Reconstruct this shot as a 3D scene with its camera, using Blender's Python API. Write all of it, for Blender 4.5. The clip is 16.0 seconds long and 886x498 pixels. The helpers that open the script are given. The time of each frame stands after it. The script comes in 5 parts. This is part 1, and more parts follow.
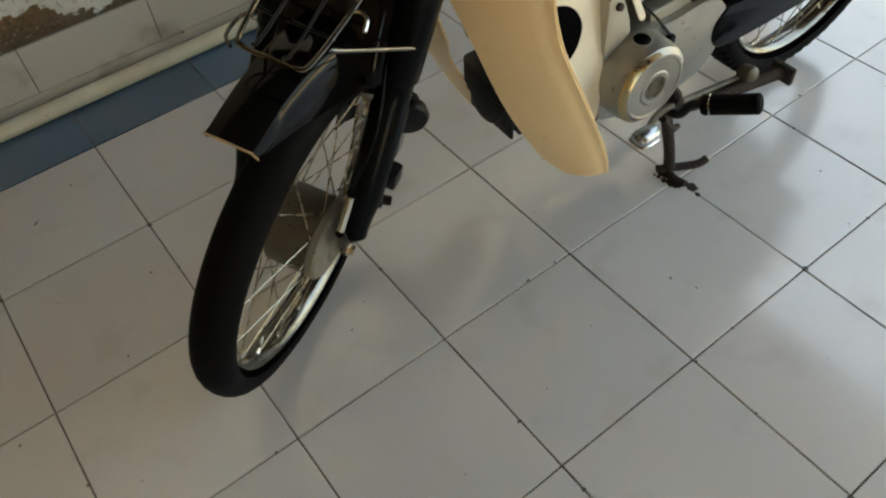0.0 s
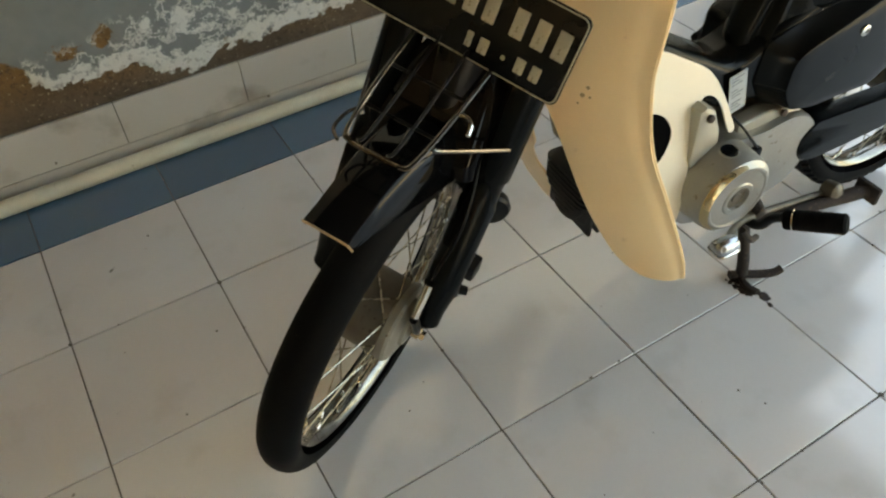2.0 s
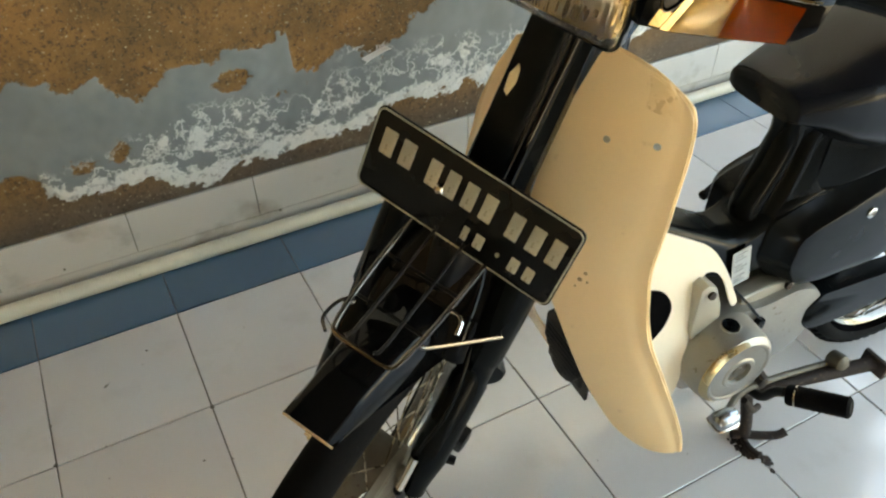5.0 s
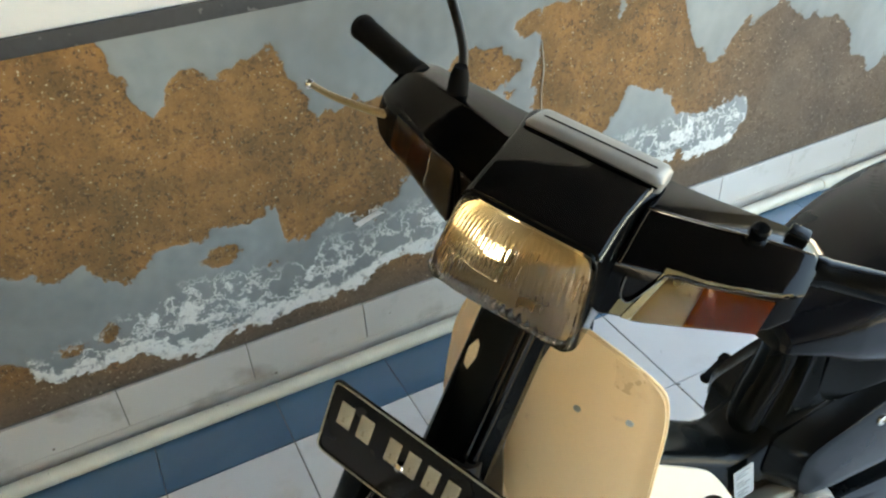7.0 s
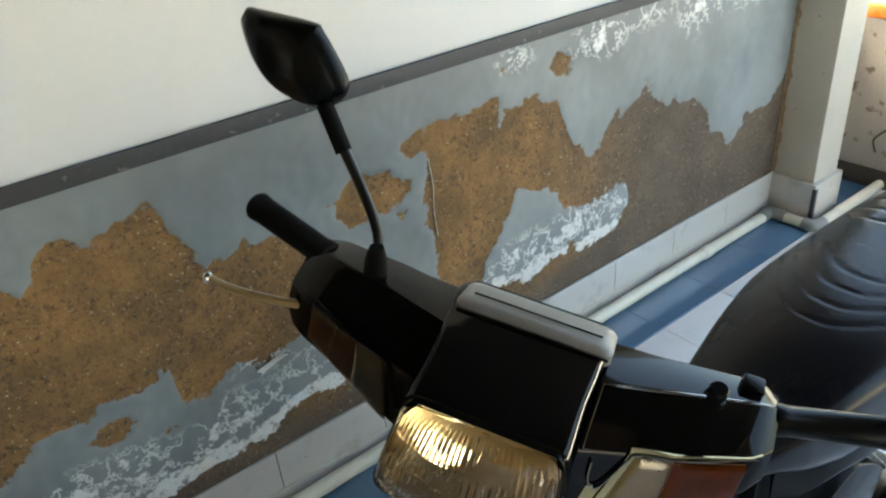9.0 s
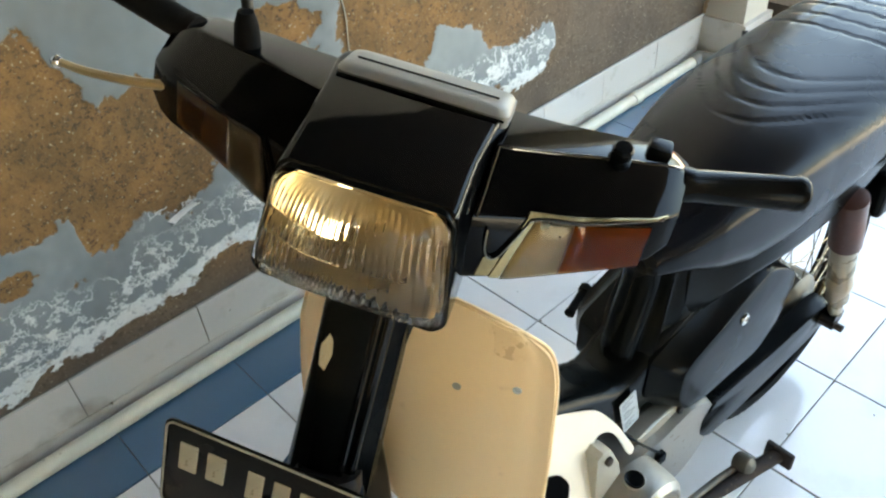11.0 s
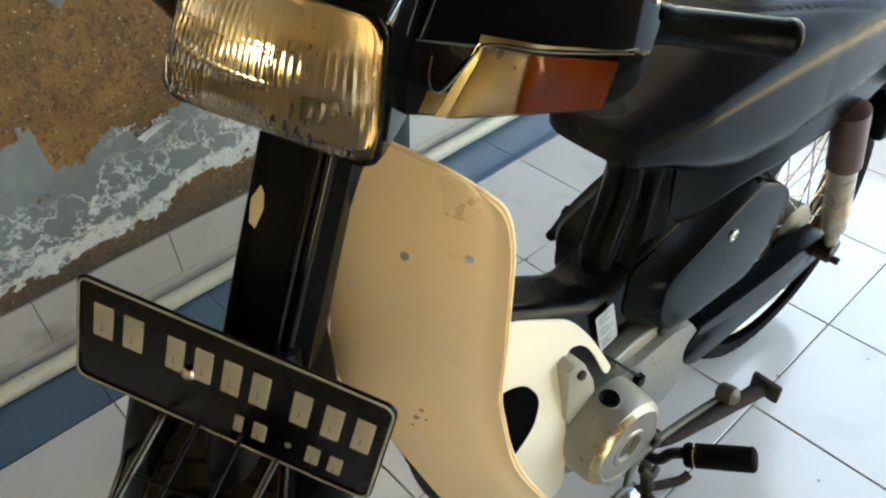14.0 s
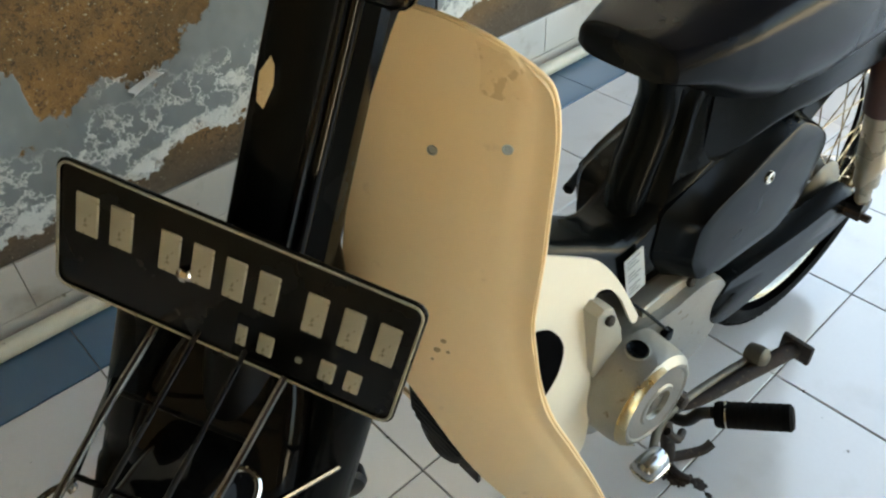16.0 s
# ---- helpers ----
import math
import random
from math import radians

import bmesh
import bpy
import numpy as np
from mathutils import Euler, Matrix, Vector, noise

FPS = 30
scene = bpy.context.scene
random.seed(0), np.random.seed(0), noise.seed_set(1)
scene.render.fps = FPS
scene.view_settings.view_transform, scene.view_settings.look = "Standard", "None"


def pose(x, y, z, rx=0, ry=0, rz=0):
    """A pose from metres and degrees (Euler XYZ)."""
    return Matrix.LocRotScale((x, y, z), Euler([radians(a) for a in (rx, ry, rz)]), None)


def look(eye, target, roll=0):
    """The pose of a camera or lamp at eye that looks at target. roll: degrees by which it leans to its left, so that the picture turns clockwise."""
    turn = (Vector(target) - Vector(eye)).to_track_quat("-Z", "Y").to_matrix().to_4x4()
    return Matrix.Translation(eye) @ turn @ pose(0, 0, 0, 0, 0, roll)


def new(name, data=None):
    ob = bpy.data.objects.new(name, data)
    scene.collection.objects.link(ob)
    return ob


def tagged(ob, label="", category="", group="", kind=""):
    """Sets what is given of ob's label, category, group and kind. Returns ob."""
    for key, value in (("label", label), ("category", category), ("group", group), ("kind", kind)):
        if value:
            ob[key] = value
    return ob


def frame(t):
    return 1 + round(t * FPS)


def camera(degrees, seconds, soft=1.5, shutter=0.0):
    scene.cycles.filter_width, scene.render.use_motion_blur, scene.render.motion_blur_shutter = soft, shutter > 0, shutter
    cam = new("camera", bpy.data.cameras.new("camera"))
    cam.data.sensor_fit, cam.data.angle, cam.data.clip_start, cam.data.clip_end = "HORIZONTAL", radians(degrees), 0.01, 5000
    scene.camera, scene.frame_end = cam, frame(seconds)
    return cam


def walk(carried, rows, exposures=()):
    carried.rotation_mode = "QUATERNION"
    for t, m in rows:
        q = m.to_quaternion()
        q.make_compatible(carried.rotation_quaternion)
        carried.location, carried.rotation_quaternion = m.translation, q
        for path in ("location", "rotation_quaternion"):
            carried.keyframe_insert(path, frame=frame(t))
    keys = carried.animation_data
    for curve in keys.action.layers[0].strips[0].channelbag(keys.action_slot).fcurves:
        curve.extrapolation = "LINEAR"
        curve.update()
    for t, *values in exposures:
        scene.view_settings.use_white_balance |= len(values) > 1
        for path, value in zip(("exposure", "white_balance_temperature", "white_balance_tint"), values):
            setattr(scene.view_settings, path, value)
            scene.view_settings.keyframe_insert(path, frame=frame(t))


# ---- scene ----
cam = camera(60.5, 16.0, soft=2.2)
PATH = [
    (0, (-0.392, -0.607, 1.136), (0.309, 0.444, -0.415), -4.8),
    (0.5, (-0.393, -0.609, 1.136), (0.316, 0.447, -0.408), -4.8),
    (1, (-0.398, -0.594, 1.147), (0.314, 0.519, -0.354), -4.5),
    (1.5, (-0.406, -0.566, 1.162), (0.28, 0.615, -0.299), -3.1),
    (2, (-0.412, -0.55, 1.171), (0.268, 0.654, -0.273), -2.6),
    (2.5, (-0.409, -0.538, 1.18), (0.306, 0.659, -0.254), -1.4),
    (3, (-0.402, -0.535, 1.187), (0.336, 0.653, -0.243), -0.4),
    (3.5, (-0.398, -0.53, 1.197), (0.361, 0.665, -0.216), -0.1),
    (6, (-0.241, -0.43, 1.334), (0.383, 0.98, 0.061), -1.8),
    (6.5, (-0.194, -0.407, 1.371), (0.409, 1.033, 0.121), -3.4),
    (7, (-0.183, -0.358, 1.408), (0.519, 1.109, 0.243), -3.2),
    (7.5, (-0.183, -0.284, 1.42), (0.752, 1.056, 0.266), -4.9),
    (8, (-0.187, -0.235, 1.422), (0.826, 1.067, 0.292), -5.8),
    (8.5, (-0.166, -0.243, 1.466), (0.842, 1.182, 0.489), -4.7),
    (9, (-0.156, -0.246, 1.461), (0.863, 1.153, 0.458), -5.2),
    (9.5, (-0.139, -0.257, 1.424), (0.865, 1.081, 0.326), -6.4),
    (10, (-0.126, -0.265, 1.393), (0.908, 0.985, 0.223), -5.6),
    (12.5, (-0.135, -0.279, 1.298), (0.83, 0.859, -0.034), -5.1),
    (13, (-0.122, -0.287, 1.291), (0.838, 0.842, -0.052), -5.6),
    (13.5, (-0.108, -0.302, 1.261), (0.803, 0.853, -0.094), -5.4),
    (14, (-0.11, -0.308, 1.219), (0.86, 0.849, -0.093), -3.8),
    (14.5, (-0.122, -0.302, 1.183), (0.92, 0.835, -0.09), -2.0),
    (15, (-0.128, -0.286, 1.138), (0.983, 0.815, -0.109), 1.2),
    (15.5, (-0.132, -0.28, 1.113), (0.889, 0.855, -0.179), -1.1),
    (16, (-0.134, -0.281, 1.107), (0.858, 0.866, -0.197), -2.8),
]
walk(cam, [(t, look(eye, target, roll)) for t, eye, target, roll in PATH],
     [(0.0, 3.07, 9900, 2), (1.0, 3.05, 9900, 2), (1.5, 3.3, 9900, 2), (3.0, 3.5, 9900, 2), (6.0, 3.98, 8400, 0), (7.3, 4.0, 7500, 0), (8.0, 3.82, 7600, 0), (8.5, 3.4, 7200, 0), (9.1, 3.45, 7300, 0), (10.0, 4.08, 7250, 0), (12.5, 3.85, 8500, 0), (14.0, 3.75, 8600, 0), (16.0, 3.55, 8600, 0)])

# ---- light ----
world = bpy.data.worlds.new("sky")
scene.world = world
world.use_nodes = True
SUN_UP, SUN_TURN = 60.0, 300.0
sky = world.node_tree.nodes.new("ShaderNodeTexSky")
sky.sky_type, sky.sun_disc = "NISHITA", False
sky.dust_density, sky.ozone_density = 4.0, 0.6
sky.sun_elevation, sky.sun_rotation = radians(SUN_UP), radians(SUN_TURN)
world.node_tree.links.new(sky.outputs[0], world.node_tree.nodes["Background"].inputs[0])
world.node_tree.nodes["Background"].inputs[1].default_value = 0.15
sun_data = bpy.data.lights.new("sun", "SUN")
sun_data.energy, sun_data.angle, sun_data.color = 3.5, radians(0.6), (1.0, 0.94, 0.85)
sun = new("sun", sun_data)
turn, up = radians(SUN_TURN), radians(SUN_UP)
toward = Vector((math.sin(turn) * math.cos(up), math.cos(turn) * math.cos(up), math.sin(up)))
sun.matrix_world = look(toward * 20, (0, 0, 0))


# ---- materials ----
def material(name, color, rough=0.5, metal=0.0, vary=0.12, scale=6.0, fine=90.0, bump=0.1, depth=0.002,
             coat=0.0, spots=None, spot_at=0.62, rough_vary=0.12, spec=0.5):
    """A surface with two scales of colour change, uneven gloss and fine relief; spots: colour of worn or dirty flecks."""
    m = bpy.data.materials.new(name)
    m.use_nodes = True
    nodes, links = m.node_tree.nodes, m.node_tree.links
    b = nodes["Principled BSDF"]
    b.inputs["Metallic"].default_value = metal
    b.inputs["Coat Weight"].default_value = coat
    b.inputs["Coat Roughness"].default_value = 0.08
    b.inputs["Specular IOR Level"].default_value = spec
    at = nodes.new("ShaderNodeTexCoord").outputs["Object"]

    def noise_tex(s, detail=6.0):
        n = nodes.new("ShaderNodeTexNoise")
        n.inputs["Scale"].default_value, n.inputs["Detail"].default_value = s, detail
        links.new(at, n.inputs["Vector"])
        return n.outputs["Fac"]

    def ramp(fac, lo, hi, a, c):
        r = nodes.new("ShaderNodeMapRange")
        for key, v in (("From Min", lo), ("From Max", hi), ("To Min", a), ("To Max", c)):
            r.inputs[key].default_value = v
        links.new(fac, r.inputs["Value"])
        return r.outputs["Result"]

    def blend(fac, a, c, mode="MIX"):
        x = nodes.new("ShaderNodeMix")
        x.data_type, x.blend_type = "RGBA", mode
        for sock, v in ((x.inputs["Factor"], fac), (x.inputs["A"], a), (x.inputs["B"], c)):
            if isinstance(v, (tuple, float, int)):
                sock.default_value = v
            else:
                links.new(v, sock)
        return x.outputs["Result"]

    big, small = noise_tex(scale), noise_tex(fine)
    dark = tuple(c * (1 - vary) for c in color) + (1,)
    light = tuple(min(1, c * (1 + vary)) for c in color) + (1,)
    col = blend(ramp(big, 0.3, 0.7, 0, 1), dark, light)
    col = blend(ramp(small, 0.35, 0.75, 0, 0.35), col, tuple(c * (1 - 1.4 * vary) for c in color) + (1,))
    if spots:
        col = blend(ramp(noise_tex(scale * 5.3, 8.0), spot_at, spot_at + 0.06, 0, 1), col, (*spots, 1))
    links.new(col, b.inputs["Base Color"])
    links.new(ramp(big, 0.25, 0.75, max(0.02, rough - rough_vary), min(1, rough + rough_vary)), b.inputs["Roughness"])
    if bump:
        bp = nodes.new("ShaderNodeBump")
        bp.inputs["Strength"].default_value, bp.inputs["Distance"].default_value = bump, depth
        links.new(small, bp.inputs["Height"])
        links.new(bp.outputs["Normal"], b.inputs["Normal"])
    return m


def wall_material():
    """Grey-blue paint that has peeled to brown cement, with white salt bloom along the lower edge."""
    m = bpy.data.materials.new("peeling_paint")
    m.use_nodes = True
    nodes, links = m.node_tree.nodes, m.node_tree.links
    b = nodes["Principled BSDF"]
    at = nodes.new("ShaderNodeTexCoord").outputs["Object"]

    def noise_tex(s, detail=6.0, rough=0.55):
        n = nodes.new("ShaderNodeTexNoise")
        n.inputs["Scale"].default_value, n.inputs["Detail"].default_value = s, detail
        n.inputs["Roughness"].default_value = rough
        links.new(at, n.inputs["Vector"])
        return n.outputs["Fac"]

    def math_node(op, a, c):
        n = nodes.new("ShaderNodeMath")
        n.operation = op
        for sock, v in zip(n.inputs, (a, c)):
            if isinstance(v, (int, float)):
                sock.default_value = v
            else:
                links.new(v, sock)
        return n.outputs[0]

    def ramp(fac, lo, hi, a=0.0, c=1.0):
        r = nodes.new("ShaderNodeMapRange")
        for key, v in (("From Min", lo), ("From Max", hi), ("To Min", a), ("To Max", c)):
            r.inputs[key].default_value = v
        links.new(fac, r.inputs["Value"])
        return r.outputs["Result"]

    def blend(fac, a, c):
        x = nodes.new("ShaderNodeMix")
        x.data_type = "RGBA"
        for sock, v in ((x.inputs["Factor"], fac), (x.inputs["A"], a), (x.inputs["B"], c)):
            if isinstance(v, tuple):
                sock.default_value = (*v, 1)
            else:
                links.new(v, sock)
        return x.outputs["Result"]

    def field(name):
        n = nodes.new("ShaderNodeAttribute")
        n.attribute_name = name
        return n.outputs["Fac"]

    wobble = math_node("MULTIPLY", math_node("SUBTRACT", noise_tex(38, 8, 0.65), 0.5), 0.05)
    peel = ramp(math_node("ADD", field("peel"), wobble), -0.002, 0.003)
    salt_noise = math_node("MULTIPLY", math_node("SUBTRACT", noise_tex(21, 8, 0.62), 0.5), 0.62)
    salt = ramp(math_node("ADD", field("salt"), salt_noise), 0.0, 0.03)
    lace = ramp(math_node("ABSOLUTE", math_node("SUBTRACT", noise_tex(17, 6, 0.62), 0.5), 0), 0.008, 0.034, 0.8, 0.0)
    lace = math_node("MULTIPLY", lace, ramp(field("salt"), -0.15, -0.07))
    salt = math_node("MAXIMUM", salt, lace)
    salt = math_node("MULTIPLY", salt, ramp(noise_tex(60, 5, 0.7), 0.36, 0.48, 0.35, 1.0))
    broad, grit, grain = noise_tex(3.2, 4), noise_tex(95, 8, 0.7), noise_tex(420, 4)
    paint = blend(ramp(broad, 0.35, 0.68), (0.160, 0.172, 0.168), (0.255, 0.275, 0.272))
    paint = blend(ramp(noise_tex(13, 6), 0.5, 0.75, 0, 0.5), paint, (0.145, 0.17, 0.185))
    ochre = blend(ramp(noise_tex(5.5, 7, 0.6), 0.36, 0.64), (0.145, 0.085, 0.034), (0.30, 0.156, 0.055))
    damp = blend(ramp(noise_tex(7.0, 5), 0.4, 0.7), (0.095, 0.070, 0.050), (0.15, 0.108, 0.072))
    cement = blend(field("damp"), ochre, damp)
    cement = blend(ramp(grit, 0.56, 0.70, 0, 0.75), cement, (0.085, 0.055, 0.032))
    sandy = ramp(noise_tex(5.0, 4), 0.28, 0.46)
    cement = blend(math_node("MULTIPLY", sandy, ramp(noise_tex(62, 7, 0.75), 0.53, 0.63, 0, 0.65)), cement, (0.075, 0.048, 0.028))
    cement = blend(math_node("MULTIPLY", sandy, ramp(noise_tex(110, 5, 0.68), 0.56, 0.61, 0, 0.75)), cement, (0.055, 0.036, 0.022))
    cement = blend(math_node("MULTIPLY", sandy, ramp(noise_tex(150, 4, 0.6), 0.64, 0.69, 0, 0.95)), cement, (0.50, 0.42, 0.28))
    cement = blend(ramp(grain, 0.66, 0.74, 0, 0.7), cement, (0.44, 0.36, 0.24))
    col = blend(peel, paint, cement)
    col = blend(salt, col, (0.70, 0.70, 0.66))
    links.new(col, b.inputs["Base Color"])
    b.inputs["Roughness"].default_value = 0.85
    links.new(ramp(peel, 0, 1, 0.5, 0.95), b.inputs["Roughness"])
    height = math_node("ADD", math_node("MULTIPLY", peel, -0.9), math_node("MULTIPLY", math_node("MULTIPLY", grit, peel), 1.1))
    height = math_node("ADD", height, math_node("MULTIPLY", salt, 0.5))
    bp = nodes.new("ShaderNodeBump")
    bp.inputs["Strength"].default_value, bp.inputs["Distance"].default_value = 0.8, 0.003
    links.new(height, bp.inputs["Height"])
    links.new(bp.outputs["Normal"], b.inputs["Normal"])
    return m


def glass_material(name, color, rough=0.02, bump=0.0, scale=30.0, ior=1.45):
    m = bpy.data.materials.new(name)
    m.use_nodes = True
    nodes, links = m.node_tree.nodes, m.node_tree.links
    b = nodes["Principled BSDF"]
    b.inputs["Base Color"].default_value = (*color, 1)
    b.inputs["Transmission Weight"].default_value = 1.0
    b.inputs["Roughness"].default_value, b.inputs["IOR"].default_value = rough, ior
    if bump:
        at = nodes.new("ShaderNodeTexCoord").outputs["Object"]
        n = nodes.new("ShaderNodeTexNoise")
        n.inputs["Scale"].default_value = scale
        bp = nodes.new("ShaderNodeBump")
        bp.inputs["Strength"].default_value, bp.inputs["Distance"].default_value = bump, 0.002
        links.new(at, n.inputs["Vector"])
        links.new(n.outputs["Fac"], bp.inputs["Height"])
        links.new(bp.outputs["Normal"], b.inputs["Normal"])
    return m


def tile_material(name, color, rough=0.12, dirt=(0.36, 0.33, 0.28), random_tone=0.06, stain_most=0.28):
    """Glazed tile: slight tone change from tile to tile, faint stains and scuffs, wavy glaze."""
    m = material(name, color, rough, vary=0.035, scale=3.5, fine=140, bump=0.010, depth=0.001, rough_vary=0.04, spec=0.85, coat=0.55)
    nodes, links = m.node_tree.nodes, m.node_tree.links
    b = nodes["Principled BSDF"]
    base = b.inputs["Base Color"].links[0].from_socket
    info = nodes.new("ShaderNodeObjectInfo")
    geo = nodes.new("ShaderNodeNewGeometry")
    tone = nodes.new("ShaderNodeMapRange")
    tone.inputs["To Min"].default_value, tone.inputs["To Max"].default_value = 1 - random_tone, 1 + random_tone * 0.4
    links.new(info.outputs["Random"], tone.inputs["Value"])
    mul = nodes.new("ShaderNodeMix")
    mul.data_type, mul.blend_type = "RGBA", "MULTIPLY"
    mul.inputs["Factor"].default_value = 1.0
    links.new(base, mul.inputs["A"])
    links.new(tone.outputs["Result"], mul.inputs["B"])
    stain = nodes.new("ShaderNodeTexNoise")
    stain.inputs["Scale"].default_value, stain.inputs["Detail"].default_value = 9.0, 9.0
    links.new(geo.outputs["Position"], stain.inputs["Vector"])
    cut = nodes.new("ShaderNodeMapRange")
    for key, v in (("From Min", 0.56), ("From Max", 0.78), ("To Min", 0.0), ("To Max", stain_most)):
        cut.inputs[key].default_value = v
    links.new(stain.outputs["Fac"], cut.inputs["Value"])
    fleck = nodes.new("ShaderNodeTexNoise")
    fleck.inputs["Scale"].default_value, fleck.inputs["Detail"].default_value = 26.0, 3.0
    links.new(geo.outputs["Position"], fleck.inputs["Vector"])
    fcut = nodes.new("ShaderNodeMapRange")
    for key, v in (("From Min", 0.735), ("From Max", 0.765), ("To Min", 0.0), ("To Max", 0.75)):
        fcut.inputs[key].default_value = v
    links.new(fleck.outputs["Fac"], fcut.inputs["Value"])
    out = mul.outputs["Result"]
    for fac, c in ((cut.outputs["Result"], dirt), (fcut.outputs["Result"], tuple(v * 0.35 for v in dirt))):
        x = nodes.new("ShaderNodeMix")
        x.data_type = "RGBA"
        links.new(fac, x.inputs["Factor"])
        links.new(out, x.inputs["A"])
        x.inputs["B"].default_value = (*c, 1)
        out = x.outputs["Result"]
    links.new(out, b.inputs["Base Color"])
    return m


def glow_material(name, color, strength):
    m = bpy.data.materials.new(name)
    m.use_nodes = True
    b = m.node_tree.nodes["Principled BSDF"]
    b.inputs["Base Color"].default_value = (*color, 1)
    b.inputs["Emission Color"].default_value = (*color, 1)
    b.inputs["Emission Strength"].default_value = strength
    return m


WHITE_TILE = tile_material("white_floor_tile", (0.69, 0.68, 0.67), 0.15)
SKIRT_TILE = tile_material("white_skirting_tile", (0.56, 0.52, 0.46), 0.16, (0.20, 0.14, 0.085), stain_most=0.6)
BLUE_TILE = tile_material("blue_border_tile", (0.058, 0.130, 0.21), 0.14, (0.10, 0.14, 0.17), 0.1)
GROUT = material("dirty_grout", (0.15, 0.135, 0.115), 0.9, vary=0.35, scale=14, bump=0.4)
PEELING = wall_material()
WHITE_WALL = material("white_wall_paint", (0.63, 0.625, 0.60), 0.7, vary=0.05, scale=2.5, fine=60, bump=0.08, spots=(0.55, 0.54, 0.50), spot_at=0.72)
DARK_LINE = material("dark_line_paint", (0.035, 0.035, 0.036), 0.6, vary=0.3, scale=9, bump=0.1, spots=(0.11, 0.11, 0.10), spot_at=0.66)
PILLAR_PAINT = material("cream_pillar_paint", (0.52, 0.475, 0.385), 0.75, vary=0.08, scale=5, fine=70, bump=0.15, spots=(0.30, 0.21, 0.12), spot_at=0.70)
FAR_WALL = material("stained_beige_wall", (0.52, 0.46, 0.39), 0.85, vary=0.18, scale=3.2, bump=0.25, spots=(0.27, 0.20, 0.14), spot_at=0.6)
DARK_BASE = material("dark_damp_cement", (0.075, 0.058, 0.045), 0.9, vary=0.3, scale=6, bump=0.4)
OCHRE_WALL = material("warm_wall_paint", (0.42, 0.30, 0.165), 0.8, vary=0.06, scale=2)
PIPE = material("cream_plastic_pipe", (0.66, 0.61, 0.48), 0.45, vary=0.1, scale=12, bump=0.05, spots=(0.33, 0.27, 0.19), spot_at=0.68)
DARK_CEILING = material("dark_ceiling", (0.034, 0.026, 0.019), 0.7, vary=0.2, scale=4, bump=0.2)
CONCRETE = material("concrete", (0.45, 0.415, 0.355), 0.9, vary=0.15, scale=1.5, bump=0.3)
BLACK_GLOSS = material("black_gloss_plastic", (0.0030, 0.0030, 0.0032), 0.07, vary=0.2, scale=8, fine=160, bump=0.010, rough_vary=0.03, spec=0.13)
LACQUER = material("black_lacquer", (0.0035, 0.0030, 0.0026), 0.10, vary=0.2, scale=8, fine=160, bump=0.012, rough_vary=0.04, spec=0.32)
EDGE_GLINT = material("edge_glint_black", (0.012, 0.012, 0.013), 0.09, vary=0.2, scale=20, fine=160, bump=0.01, rough_vary=0.03, spec=1.0, coat=1.0)
BLACK_SATIN = material("black_satin_plastic", (0.0034, 0.0042, 0.0044), 0.24, vary=0.2, scale=7, fine=240, bump=0.03, spec=0.095, spots=(0.010, 0.0095, 0.0085), spot_at=0.70, rough_vary=0.06)
BLACK_METAL = material("black_painted_metal", (0.004, 0.004, 0.0045), 0.30, vary=0.25, scale=14, bump=0.06, spec=0.24, spots=(0.04, 0.03, 0.022), spot_at=0.69)
RUBBER = material("tyre_rubber", (0.0035, 0.0034, 0.0036), 0.70, vary=0.2, scale=9, fine=150, bump=0.2, spec=0.08, spots=(0.02, 0.019, 0.017), spot_at=0.69)
VINYL = material("black_vinyl", (0.0040, 0.0050, 0.0072), 0.27, spec=0.16, vary=0.15, scale=5, fine=420, bump=0.06, depth=0.001, rough_vary=0.06)
CREAM = material("faded_cream_plastic", (0.94, 0.715, 0.42), 0.38, vary=0.035, scale=4.5, fine=120, bump=0.03, spots=(0.80, 0.585, 0.33), spot_at=0.67)
STAINED_CREAM = material("stained_cream_plastic", (0.88, 0.655, 0.37), 0.42, vary=0.05, scale=18, fine=120, bump=0.03, spots=(0.72, 0.50, 0.26), spot_at=0.55)
IVORY = material("ivory_plastic", (0.86, 0.805, 0.675), 0.40, vary=0.04, scale=5, fine=120, bump=0.03, spots=(0.62, 0.48, 0.30), spot_at=0.73)
CHROME = material("pitted_chrome", (0.72, 0.70, 0.66), 0.16, 1.0, vary=0.12, scale=20, fine=260, bump=0.05, spots=(0.25, 0.17, 0.10), spot_at=0.67)
RIM_CHROME = material("dull_rim_chrome", (0.24, 0.228, 0.205), 0.16, 1.0, vary=0.3, scale=30, fine=240, bump=0.08, spots=(0.07, 0.05, 0.035), spot_at=0.60)
SPOKE_STEEL = material("yellowed_spoke_steel", (0.42, 0.37, 0.28), 0.28, 1.0, vary=0.25, scale=40, spots=(0.16, 0.11, 0.07), spot_at=0.60)
DARK_CHROME = material("tarnished_chrome", (0.14, 0.13, 0.118), 0.18, 1.0, vary=0.3, scale=26, fine=260, bump=0.08, spots=(0.32, 0.29, 0.25), spot_at=0.68)
BRASSY = material("worn_lever_alloy", (0.34, 0.27, 0.17), 0.32, 0.8, vary=0.2, scale=20, bump=0.08)
PALE_ALLOY = material("pale_cast_alloy", (0.42, 0.40, 0.34), 0.5, 0.45, vary=0.10, scale=12, fine=280, bump=0.12, spots=(0.28, 0.23, 0.17), spot_at=0.68)
